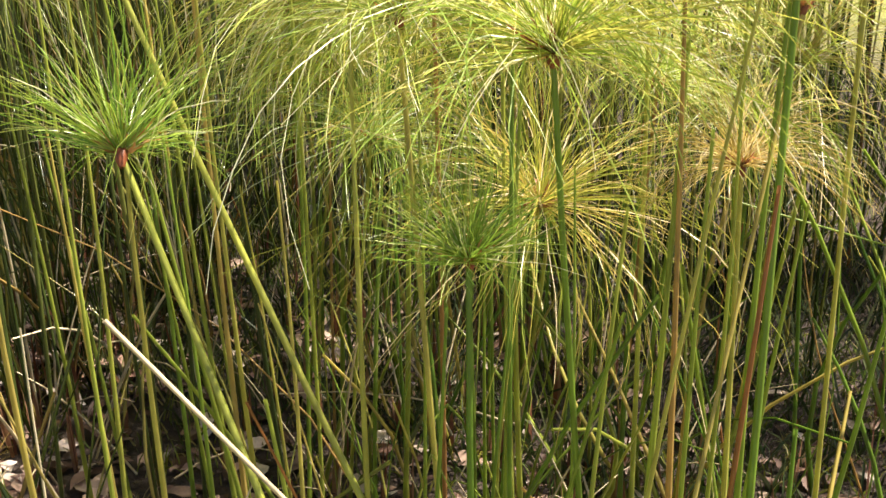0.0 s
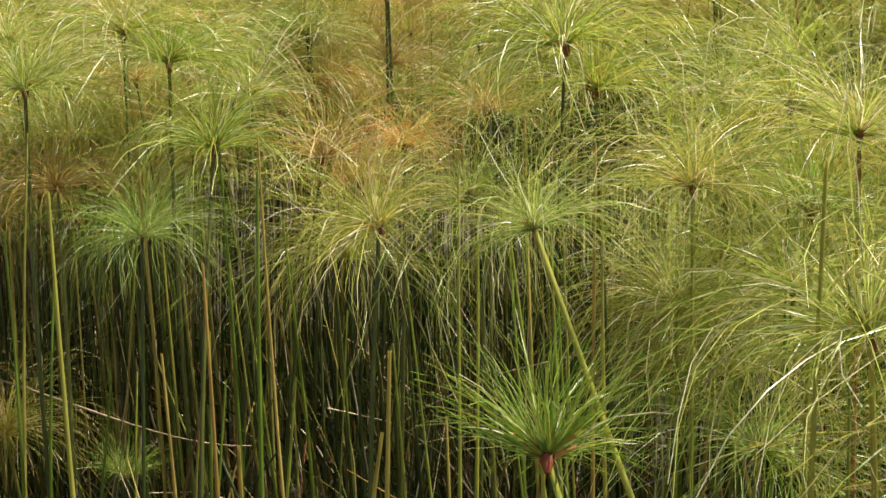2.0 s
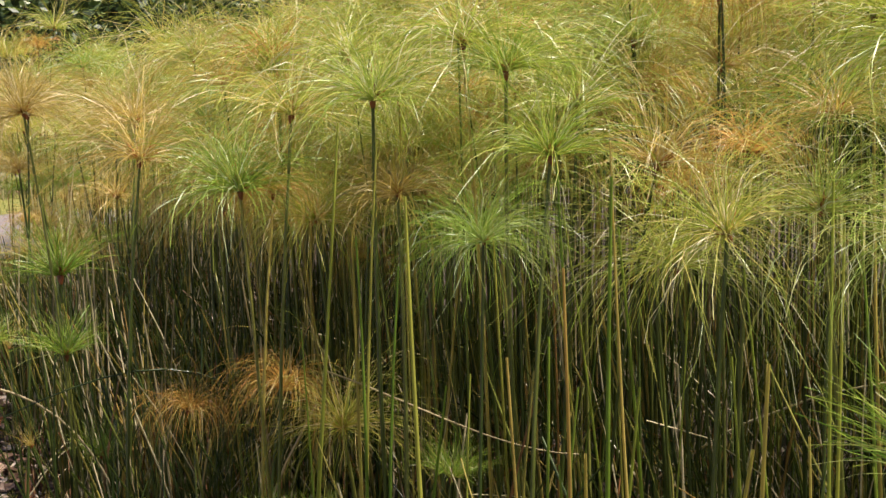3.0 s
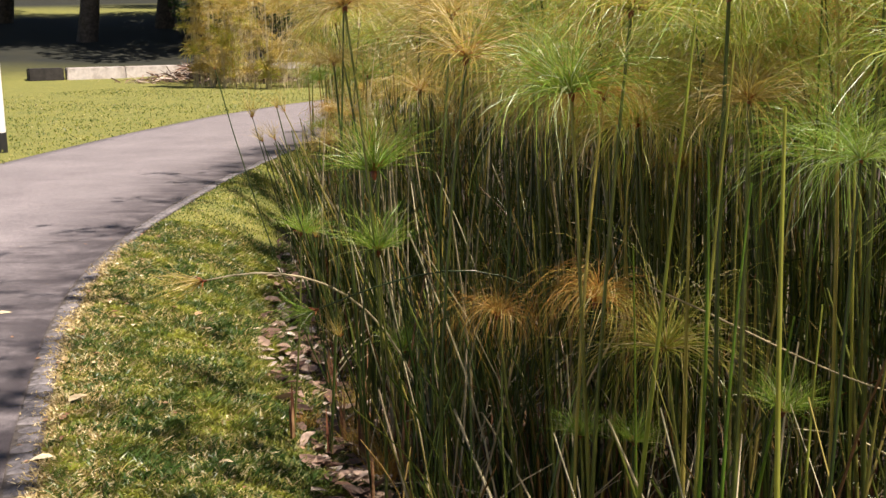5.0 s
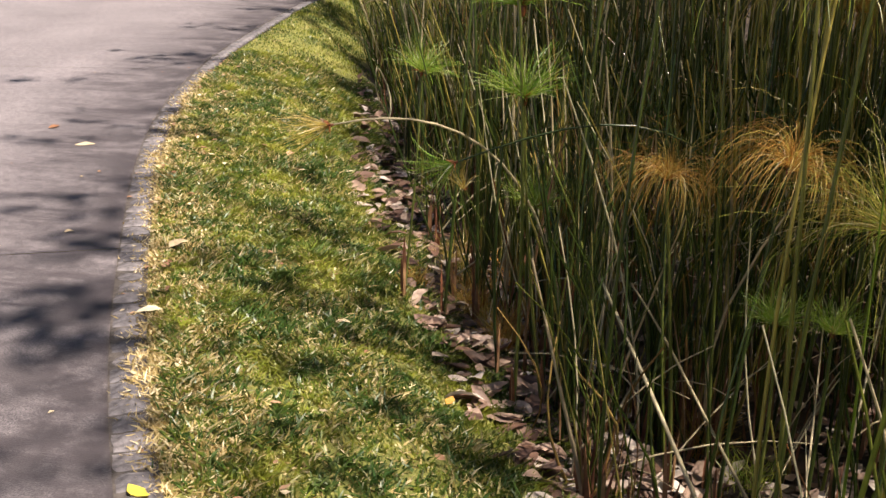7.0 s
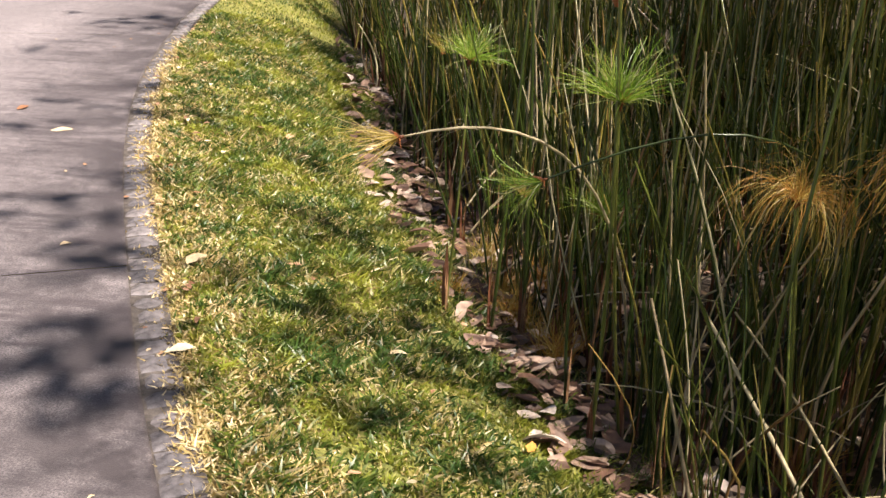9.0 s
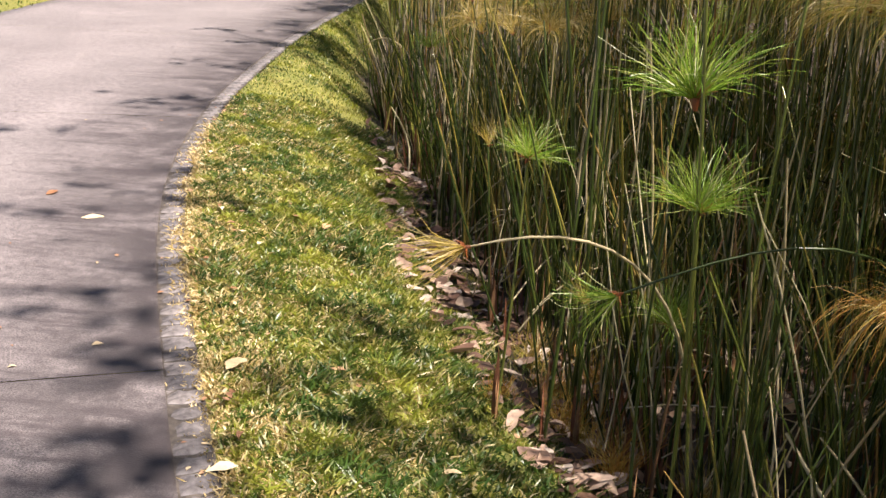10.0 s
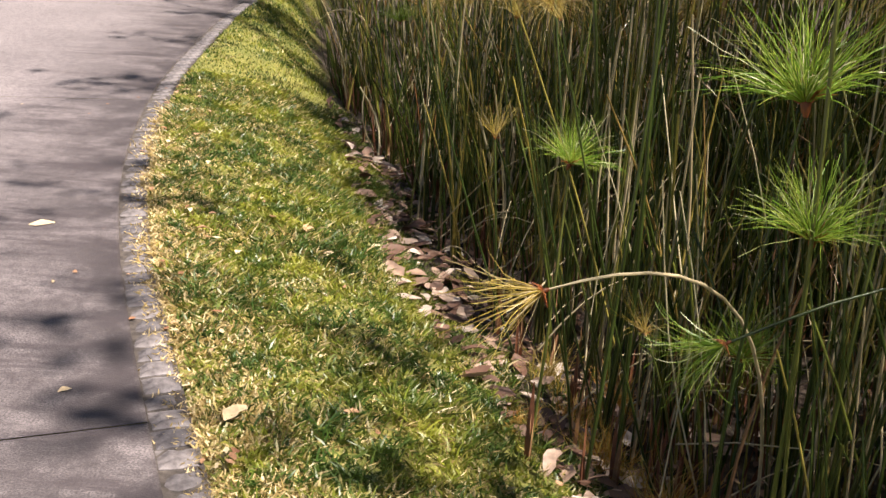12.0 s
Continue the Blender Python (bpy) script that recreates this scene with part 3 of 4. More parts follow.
def scatter_stalks(count):
    """Single stalks through the near bed: low young brushes at its rim, tall mops further in."""
    r = random.Random(21)
    taken = [(h[0][0], h[0][1]) for h in HEROES]
    made = 0
    while made < count:
        y = r.uniform(-2.2, 7.5)
        s = r.uniform(1.2, 4.2)
        x, yy = (float(v) for v in off_edge(y, s))
        if not free_of(x, yy, 0.13, taken):
            continue
        taken.append((x, yy))
        inner = s - float(verge(yy))
        if inner < 0.45:
            if r.random() < 0.75 or yy < 2.6:
                continue
            z, kind = r.uniform(0.0, 0.6), r.choice(["brush", "brush", "tail", "tail"])
        else:
            if (yy < 0.4 and r.random() < 0.5) or (yy > 2.4 and inner < 1.0 and r.random() < 0.75) or (yy < 2.0 and inner < 0.7 and x < 2.0):
                continue
            z = r.uniform(1.1, 1.6) + 0.13 * inner + (0.22 if yy > 1.6 else 0.0)
            kind = r.choices(["mop", "green", "weeper", "straw", "rust", "brush"], [5, 4, 1.6, 2.4, 0.9, 1])[0]
            if yy > 1.4 and inner < 1.7 and r.random() < 0.04:
                z = r.uniform(0.55, 1.15)
                kind = r.choices(["rust", "straw", "weeper", "green", "brush", "tail"], [1.2, 1.0, 2.2, 2.0, 1.2, 1])[0]
            elif yy < 0.5 and x > 2.0 and inner < 1.6 and r.random() < 0.4:
                z, kind = r.uniform(1.05, 1.5), r.choices(["weeper", "mop", "straw"], [5, 1, 0.6])[0]
        if (abs(x - 0.92) < 0.3 and 0.9 < yy < 2.6) or (-0.2 < yy < 1.2 and x < 2.3):
            continue
        if yy < 0.8 and kind in ("straw", "rust"):
            kind = "green"
        if yy > 5:
            z = min(z, r.uniform(1.0, 2.1))
        lean = (r.gauss(-0.06, 0.13), r.gauss(-0.02, 0.12))
        heart = (x + lean[0], yy + lean[1], z)
        papyrus(footed(heart, lean), heart, kind, r.uniform(0.8, 1.15) * (0.8 if z < 1.1 else 1.0), (r.uniform(-0.05, 0.05), r.uniform(-0.05, 0.05), 0), r.uniform(0.0045, 0.0075))
        made += 1


scatter_stalks(140)


def low_weepers(count):
    """Shorter stalks behind the first row, whose threads hang to knee height."""
    r = random.Random(64)
    taken = [(h[0][0], h[0][1]) for h in HEROES]
    made = 0
    while made < count:
        y, s = r.uniform(-1.6, 0.9), r.uniform(2.3, 4.4)
        x, yy = (float(v) for v in off_edge(y, s))
        if not free_of(x, yy, 0.16, taken):
            continue
        taken.append((x, yy))
        if (x - 1.25) < 0.62 * (yy + 1.65) or (x - 1.25) > 1.6 * (yy + 1.65):
            continue
        z = r.uniform(0.55, 1.0) + 0.12 * (s - 1.2)
        lean = (r.gauss(-0.05, 0.16), r.gauss(-0.03, 0.16))
        heart = (x + lean[0], yy + lean[1], z)
        kind = r.choices(["weeper", "mop", "green"], [5, 2, 3])[0]
        papyrus(footed(heart, lean), heart, kind, r.uniform(0.85, 1.15), (r.uniform(-0.06, 0.06), r.uniform(-0.06, 0.06), 0), r.uniform(0.0045, 0.007), STEM_LIT)
        made += 1


low_weepers(36)


def middle_heads(count):
    """Yellowing heads at eye height over the middle of the bed."""
    r = random.Random(1204)
    taken = [(h[0][0], h[0][1]) for h in HEROES]
    made = 0
    while made < count:
        y, inner = r.uniform(0.9, 6.0), r.uniform(0.75, 2.4)
        x, yy = (float(v) for v in off_edge(y, float(verge(y)) + inner))
        if not free_of(x, yy, 0.17, taken) or sunny(x, yy - 0.4):
            continue
        taken.append((x, yy))
        lean = (r.gauss(-0.08, 0.14), r.gauss(-0.04, 0.12))
        heart = (x + lean[0], yy + lean[1], r.uniform(1.08, 1.65) + 0.1 * inner)
        papyrus(footed(heart, lean), heart, r.choices(["straw", "mop", "green"], [4, 3, 2])[0], r.uniform(0.85, 1.15), (r.uniform(-0.05, 0.05), 0, 0), r.uniform(0.0045, 0.007))
        made += 1


middle_heads(54)
rh = random.Random(77)
for _ in range(15):
    hx, hy = rh.uniform(0.55, 1.9), rh.uniform(2.3, 3.8)
    lean = (rh.gauss(-0.06, 0.12), rh.gauss(-0.03, 0.1))
    heart = (hx, hy, rh.uniform(1.2, 1.55))
    papyrus(footed(heart, lean), heart, rh.choice(["straw", "straw", "mop", "green"]), rh.uniform(0.85, 1.1), (rh.uniform(-0.05, 0.05), 0, 0), rh.uniform(0.004, 0.006))


def stalk_field(name, label, count, region, heights, seed, share, thick, kinds, k=5, radius=0.006, stem=STEM_MIX):
    """Papyrus past counting: stalks, threads and hearts, each joined into one mesh under the field."""
    r = np.random.default_rng(seed)
    root = tagged(new(name), label, "papyrus", kind="stuff")
    xs, ys = region(r, count)
    zs = heights(r, xs, ys)
    base = ground_z(xs, ys) - 0.02
    lean = r.normal(size=(count, 2)) * 0.13
    P = np.zeros((count, 5, 3))
    for i, u in enumerate(np.linspace(0, 1, 5)):
        P[:, i, 0], P[:, i, 1] = xs + lean[:, 0] * u ** 1.5, ys + lean[:, 1] * u ** 1.5
        P[:, i, 2] = base + (zs - base) * u
    R = np.linspace(1.2, 0.75, 5)[None] * radius * r.uniform(0.7, 1.25, (count, 1))
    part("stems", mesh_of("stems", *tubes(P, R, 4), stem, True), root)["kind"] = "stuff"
    names = list(kinds)
    pick = r.choice(len(names), count, p=np.array([kinds[n] for n in names]) / sum(kinds.values()))
    hearts = []
    for j, kind in enumerate(names):
        forms = [umbel_geometry(kind, 900 + seed + 13 * j + v, share, thick, k) for v in range(3)]
        out = []
        for i in np.flatnonzero(pick == j):
            v, q = forms[r.integers(3)]
            a, sc = r.uniform(0, 2 * np.pi), r.uniform(0.75, 1.2)
            c, s = np.cos(a) * sc, np.sin(a) * sc
            w = np.stack([v[:, 0] * c - v[:, 1] * s, v[:, 0] * s + v[:, 1] * c, v[:, 2] * sc], -1)
            w[:, 0] += lean[i, 0] * 0.9 * w[:, 2]
            w[:, 1] += lean[i, 1] * 0.9 * w[:, 2]
            out.append((w + P[i, -1], q))
            hv, hq = HEART_FORM
            hearts.append((hv * 0.9 + P[i, -1], hq))
        if out:
            part("threads", mesh_of("threads", *joined(out), KINDS[kind][4]), root)["kind"] = "stuff"
    part("hearts", mesh_of("hearts", *joined(hearts), BRACT), root)["kind"] = "stuff"


HEART_FORM = heart_geometry(71, 1.0, 7)


def inner_bed(r, n):
    y = r.uniform(-3.2, 9.0, n)
    s = r.uniform(1.9, 6.8, n)
    s = np.where((y < 0.8) & (s < 4.0), s + 2.2, s)
    s = np.where((y > 2.4) & (s < 2.4), s + 2.0, s)
    return off_edge(y, s)


def far_bed(r, n):
    y = r.uniform(-4, 19, n)
    s = np.where(y < 9, r.uniform(6.0, 10.0, n), verge(y) + 0.25 + r.uniform(0, 1, n) ** 1.3 * 9)
    return off_edge(y, s)


def bend_bed(r, n):
    y = r.uniform(6.5, 14, n)
    return off_edge(y, verge(y) + 0.45 + r.uniform(0, 1, n) ** 1.2 * 3.2)


def rising(r, x, y):
    return r.uniform(1.25, 2.0, len(x)) + 0.16 * np.clip(side_of(x, y) - 2, 0, 6)


def rising_far(r, x, y):
    return r.uniform(1.7, 2.6, len(x)) + 0.15 * np.clip(side_of(x, y) - 2, 0, 7) * np.interp(y, [9, 18], [1, 0.6])


def far_clump(r, n):
    x = -9.4 + 18 * r.uniform(0, 1, n) ** 1.6
    return x, np.maximum(27.2 + 0.5 * np.abs(x + 6), r.uniform(27, 33.5, n)) + np.clip(x + 3, 0, 9) * 0.5


MIXTURE = {"mop": 5, "green": 3.4, "weeper": 2.5, "straw": 3.4, "rust": 1.1}
stalk_field("papyrus_stand", "dense stand of yellow-green papyrus deeper in the bed", 820, inner_bed, rising, 31, 0.72, 0.0022, MIXTURE)
stalk_field("papyrus_thicket", "distant thicket of yellow-green papyrus heads", 900, far_bed, rising_far, 47, 0.50, 0.0034, MIXTURE, 4)
stalk_field("reed_clump", "straw-coloured papyrus clump beyond the path's bend", 760, far_clump, lambda r, x, y: 3.3 * r.uniform(0.03, 1, len(x)) ** 0.8, 53, 0.34, 0.011,
            {"straw": 6, "mop": 3}, 4, 0.006, STEM_DEAD)
stalk_field("straw_stand", "golden papyrus heads leaning over the path's bend", 230, bend_bed, lambda r, x, y: r.uniform(0.5, 2.1, len(x)), 59, 0.6, 0.0034,
            {"straw": 5, "mop": 3, "green": 2}, 5, 0.005)


def bare_stems():
    """Green and dry stems that crowd the bed below the heads."""
    r = np.random.default_rng(91)
    n, clumps = 3500, 250
    cy = r.uniform(-3, 9.5, clumps)
    cs = verge(cy) + np.interp(cy, [1.5, 2.8, 6, 8], [0.12, 0.36, 0.32, 0.15]) + r.uniform(0, 1, clumps) ** 1.2 * 3.4
    home = r.integers(0, clumps, n)
    off = r.normal(size=(n, 2)) * r.uniform(0.05, 0.12, clumps)[home][:, None]
    loose = r.uniform(size=n) < 0.22
    y = np.where(loose, r.uniform(-3, 9.5, n), cy[home] + off[:, 0])
    s = np.where(loose, verge(y) + 0.25 + r.uniform(0, 1, n) ** 1.2 * 3.4, cs[home] + off[:, 1])
    s = np.maximum(s, verge(y) + 0.10)
    off[loose] = 0
    keep = (y > 0.6) | (r.uniform(size=n) < 0.30)
    gx, gy = off_edge(y, s)
    keep &= ~((np.abs(gx - 0.92) < 0.24) & (gy > 1.2) & (gy < 2.55)) | (r.uniform(size=n) < 0.12)
    y, s, off = y[keep], s[keep], off[keep]
    n = len(y)
    x, yy = off_edge(y, s)
    inner = s - verge(y)
    h = r.uniform(0.45, 1.0, n) * np.interp(inner, [0, 0.5, 1.2], [0.8, 1.35, 1.6])
    lean = r.normal(size=(n, 2)) * np.where(yy < 1.0, 0.22, 0.17)[:, None] + np.array([-0.05, 0]) + 1.3 * off[:, ::-1]
    wild = (r.uniform(size=n) < 0.18) & (inner > 0.8)
    lean[wild] *= 3.2
    lean = np.clip(lean, -0.75, 0.75)
    lean[:, 0] = np.maximum(lean[:, 0], -0.26 - 0.30 * np.clip(inner - 0.6, 0, 2))
    sway = r.normal(size=(n, 2)) * 0.05
    base = ground_z(x, yy) - 0.02
    k = 6
    P = np.zeros((n, k, 3))
    for i, u in enumerate(np.linspace(0, 1, k)):
        bow = np.sin(np.pi * u)
        P[:, i, 0], P[:, i, 1] = x + lean[:, 0] * h * u ** 1.6 + sway[:, 0] * bow, yy + lean[:, 1] * h * u ** 1.6 + sway[:, 1] * bow
        P[:, i, 2] = base + h * u * (1 - 0.22 * wild * u * u)
    R = np.linspace(1.2, 0.55, k)[None] * (0.0024 + 0.0056 * r.uniform(0, 1, (n, 1)) ** 1.5)
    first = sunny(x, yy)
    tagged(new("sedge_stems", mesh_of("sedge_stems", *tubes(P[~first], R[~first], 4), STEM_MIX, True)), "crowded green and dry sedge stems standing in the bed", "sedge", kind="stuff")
    tagged(new("rim_stems", mesh_of("rim_stems", *tubes(P[first], R[first], 4), STEM_RIM_LIT, True)), "yellow-green sedge stems where the walk begins, coloured as sunlit", "sedge", kind="stuff")
    # brown sheaths about their feet
    m = 4200
    pick = r.choice(n, m)
    a = r.uniform(0, 2 * np.pi, m)
    out = np.stack([np.cos(a), np.sin(a), 0 * a], -1)
    hh = r.uniform(0.08, 0.36, m)
    Q = np.stack([P[pick, 0] + out * (0.008 + 0.012 * i) + np.array([0, 0, 1.0]) * (hh * i / 3)[:, None] for i in range(4)], 1)
    W = np.array([0.014, 0.015, 0.010, 0.002])[None] * r.uniform(0.6, 1.2, (m, 1))
    tagged(new("sedge_sheaths", mesh_of("sedge_sheaths", *ribbons(Q, W, r), SHEATH)), "brown dried leaf sheaths about the sedge feet", "sedge", kind="stuff")


bare_stems()


def stem_mesh(r, height, lean, radius, mat):
    u = np.linspace(0, 1, 6)
    P = np.stack([lean * height * u ** 1.7, 0.02 * height * np.sin(3 * u), height * u], -1)
    return mesh_of("stem", *tubes(P[None], (radius * np.linspace(1.2, 0.6, 6))[None], 5), mat, True)


def sedge_tufts(count, each):
    """Tufts at the bed's rim, stem by stem."""
    r = np.random.default_rng(77)
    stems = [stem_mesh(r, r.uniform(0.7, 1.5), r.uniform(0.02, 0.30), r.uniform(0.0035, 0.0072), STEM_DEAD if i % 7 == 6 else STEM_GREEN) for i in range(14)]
    for _ in range(count):
        y = r.uniform(1.6, 6.5)
        s = float(verge(y)) + r.uniform(0.22, 0.95)
        x, yy = (float(v) for v in off_edge(y, s))
        root = new("sedge_tuft")
        root.location = (x, yy, float(ground_z(x, yy)) - 0.02)
        tagged(root, "tuft of upright green sedge stems at the lawn's foot", "sedge", "sedge tufts at the rim")
        for _ in range(each):
            a, d = r.uniform(0, 360), abs(r.normal()) * 0.05
            part("stem", stems[r.integers(14)], root, m=pose(d * math.cos(a), d * math.sin(a), 0, 0, 0, a) @ Matrix.Scale(r.uniform(0.7, 1.1), 4))


sedge_tufts(24, 12)


def dry_sticks(n):
    """Broken pale sticks lying across the stems."""
    r = np.random.default_rng(79)
    y = r.uniform(-1.5, 7, n)
    s = verge(y) + r.uniform(0.1, 2.2, n)
    x, yy = off_edge(y, s)
    z = ground_z(x, yy)
    a = r.uniform(0, 6.28, n)
    ln = r.uniform(0.25, 0.9, n)
    tilt = r.uniform(0.1, 1.2, n)
    d = np.stack([np.cos(a) * np.cos(tilt), np.sin(a) * np.cos(tilt), np.sin(tilt)], -1) * ln[:, None]
    rim = s < verge(y) + 0.95
    d[:, 0] = np.where(rim, np.abs(d[:, 0]), d[:, 0])
    o = np.stack([x, yy, z + r.uniform(0, 0.25, n)], -1)
    P = np.stack([o + d * u + np.array([0, 0, 0.05]) * (4 * u * (1 - u)) for u in np.linspace(0, 1, 5)], 1)
    tagged(new("dry_sticks", mesh_of("dry_sticks", *tubes(P, np.linspace(1.1, 0.6, 5)[None] * r.uniform(0.002, 0.0042, (n, 1)), 5), STEM_DEAD, True)),
           "bleached broken sticks lying among the stems", "sticks", kind="stuff")


dry_sticks(330)


def bent_stalk(points, kind, size, radius, mat, label, out=None):
    """A fallen or broken stalk that arches through these places, with what is left of its umbel at the end."""
    pts = np.array(points, float)
    root = new("bent_papyrus")
    root.location = pts[0]
    tagged(root, label, "papyrus", "bent papyrus stalks")
    u = np.linspace(0, 1, 14)
    n = len(pts) - 1
    line = np.zeros((14, 3))
    for i in range(n + 1):
        line += pts[i] * (math.comb(n, i) * u ** i * (1 - u) ** (n - i))[:, None]
    line -= pts[0]
    part("stem", mesh_of("stem", *tubes(line[None], (radius * np.linspace(1.2, 0.75, 14))[None], 6), mat, True), root)
    if kind:
        way = Vector(out) if out else Vector(unit(line[-1] - line[-2]))
        m = Matrix.Translation(line[-1]) @ way.to_track_quat("Z", "Y").to_matrix().to_4x4() @ Matrix.Scale(size, 4)
        tagged(part("umbel", UMBEL[kind][1], root, m=m), kind="stuff")
        tagged(part("heart", HEART[1], root, m=m @ Matrix.Scale(0.55, 4)), "brown papery heart", kind="stuff")


bent_stalk([(0.42, 3.25, -0.48), (0.34, 3.0, 0.55), (0.0, 2.62, 0.74), (-0.35, 2.46, 0.67)], "tail", 1.1, 0.0046, STEM_DEAD, "pale bent papyrus stalk with a dry tuft hanging over the lawn")
bent_stalk([(1.5, 2.9, -0.5), (1.0, 2.75, 0.9), (0.55, 2.65, 0.75), (0.05, 2.50, 0.56)], "tassel", 0.9, 0.0042, STEM_GREEN, "green papyrus stalk bowed over to a small tassel", (-1, -0.2, -0.5))
bent_stalk([(1.00, 1.72, -0.52), (0.90, 1.9, -0.30), (0.70, 2.2, -0.02), (0.54, 2.57, 0.17)], "", 1, 0.0068, STEM_DEAD, "bleached broken papyrus stick leaning in the bed")
bent_stalk([(1.20, 1.85, -0.52), (0.95, 2.1, -0.25), (0.80, 2.3, 0.05), (0.64, 2.60, 0.15)], "", 1, 0.0048, STEM_DEAD, "thin bleached broken stick leaning in the bed")
bent_stalk([(1.17, 1.65, 0.86), (1.42, 1.55, 0.78), (1.63, 1.41, 0.66), (1.84, 1.35, 0.66)], "", 1, 0.0025, STEM_DEAD, "pale broken stalk slanting between the stems")
bent_stalk([(-1.1, 8.3, -0.4), (-1.2, 8.2, 0.45), (-1.6, 8.6, 0.40), (-1.82, 8.96, 0.06)], "", 1, 0.006, STEM_DEAD, "straw-coloured stalk arched over the verge")
bent_stalk([(2.54, -1.57, -0.45), (2.10, -1.12, 0.30), (1.66, -0.68, 1.05)], "", 1, 0.0036, STEM_DEAD, "dry straw stalk leaning across the bed")


# ---------------------------------------------------------------- lawn and litter
def lawn_blades(name, label, n, ylo, yhi, slo, shi, height, width, seed, mat=GRASS, tufts=0, flat=0.6):
    r = np.random.default_rng(seed)
    y = r.uniform(ylo, yhi, n)
    u = r.uniform(0, 1, n)
    top = (verge(y) + 0.06 * np.sin(y * 9) + 0.03) if shi is None else shi
    s = slo + (top - slo) * u
    if tufts:
        # blades spring from tufts, so that soil shows between them
        home = r.integers(0, tufts, n)
        spread = r.normal(size=(n, 2)) * r.uniform(0.008, 0.030, tufts)[home][:, None]
        y, s = y[home] + spread[:, 0], s[home] + spread[:, 1]
    x, yy = off_edge(y, s)
    patch = 0.75 + 0.35 * np.sin(x * 5.3 + 2 * np.sin(yy * 3.1)) * np.sin(yy * 4.3)
    h = height * r.uniform(0.5, 1.3, n) * patch
    a = r.uniform(0, 2 * np.pi, n)
    d = np.stack([np.cos(a), np.sin(a)], -1) * (h * r.uniform(0.2, 1.5, n) * flat)[:, None]
    z = ground_z(x, yy) - 0.012
    P = np.zeros((n, 3, 3))
    for i, v in enumerate((0, 0.55, 1.0)):
        P[:, i, 0], P[:, i, 1] = x + d[:, 0] * v ** 1.5, yy + d[:, 1] * v ** 1.5
        P[:, i, 2] = z + h * (v - 0.25 * v * v)
    W = width * np.array([1.0, 0.85, 0.12])[None] * r.uniform(0.7, 1.3, (n, 1))
    tagged(new(name, mesh_of(name, *ribbons(P, W, r), mat)), label, "grass", kind="stuff")


lawn_blades("lawn_grass", "short sunlit green grass on the verge", 92000, -0.5, 7.5, 0.05, None, 0.050, 0.0072, 5, tufts=7600, flat=0.9)
lawn_blades("verge_grass", "coarser green grass on the far verge", 16000, 7.5, 16, 0.0, None, 0.035, 0.007, 6)
lawn_blades("worn_grass", "dry straw-coloured grass beside the setts", 20000, -0.5, 6.5, -0.045, 0.26, 0.034, 0.0062, 8, GRASS_DRY, tufts=2600, flat=1.0)
lawn_blades("far_grass", "bright yellow-green lawn beyond the path", 30000, 6, 36, -12, -3.2, 0.045, 0.016, 9)
lawn_blades("bank_grass", "sparse grass at the rim of the planting bed", 17000, -0.5, 8, 0.95, 1.55, 0.055, 0.0045, 10, tufts=1300, flat=0.9)


def leaf_geometry(r, n):
    """Curled dead leaves: two rows of quads folded about the midrib."""
    k = 5
    u = np.linspace(0, 1, k)
    half = np.sin(np.pi * np.clip(u * 0.92 + 0.05, 0, 1)) * 0.28
    curl = r.uniform(-0.5, 0.5)
    mid = np.stack([u - 0.5, 0 * u, curl * (u - 0.5) ** 2], -1)
    lift = r.uniform(0.02, 0.16)
    left = mid + np.stack([0 * u, half * r.uniform(0.5, 1.3, k), lift * half / 0.28], -1)
    right = mid + np.stack([0 * u, -half * r.uniform(0.5, 1.3, k), lift * half / 0.28 * r.uniform(0.2, 1.5)], -1)
    v = np.concatenate([left, mid, right])
    j = np.arange(k - 1)
    q = np.concatenate([np.stack([j, k + j, k + j + 1, j + 1], 1), np.stack([k + j, 2 * k + j, 2 * k + j + 1, k + j + 1], 1)])
    v[:, 2] -= v[:, 2].min()
    return v, q


def litter(name, label, n, ylo, yhi, seed, slo, shi, small, large):
    r = np.random.default_rng(seed)
    forms = [leaf_geometry(r, 1) for _ in range(10)]
    out = []
    for _ in range(n):
        y = r.uniform(ylo, yhi)
        lo, hi = float(verge(y)) + slo, float(verge(y)) + shi
        s = lo + (hi - lo) * r.uniform() ** 1.2
        x, yy = off_edge(y, s)
        v, q = forms[r.integers(10)]
        e = Euler((r.normal() * 0.2, r.normal() * 0.2, r.uniform(0, 6.28))).to_matrix()
        w = v @ (np.array(e).T * r.uniform(small, large))
        w[:, 2] -= w[:, 2].min()
        out.append((w + np.array([x, yy, float(ground_z(x, yy)) - 0.004 + r.uniform(0, 0.015)]), q))
    tagged(new(name, mesh_of(name, *joined(out), LITTER)), label, "leaf litter", kind="stuff")


litter("leaf_litter", "pale and brown fallen leaves on the bed's mud", 2600, -2.5, 8, 12, -0.08, 2.6, 0.035, 0.11)
litter("bed_litter", "bleached fallen leaves between the first stalks", 1500, -2.5, 2.0, 22, -0.05, 3.2, 0.05, 0.14)
litter("edge_litter", "brown fallen leaves along the lawn's foot", 480, 1.2, 7, 13, -0.14, 0.50, 0.035, 0.15)


def fallen_leaf(x, y, size, turn, mat, label, seed):
    r = np.random.default_rng(seed)
    v, q = leaf_geometry(r, 1)
    z = float(ground_z(x, y)) + (0.018 if side_of(x, y) > 0.02 else 0.002)
    ob = new("fallen_leaf", mesh_of("fallen_leaf", v * size, q, mat, True))
    ob.matrix_world = pose(x, y, z, 0, 0, turn)
    tagged(ob, label, "leaf", "fallen leaves")


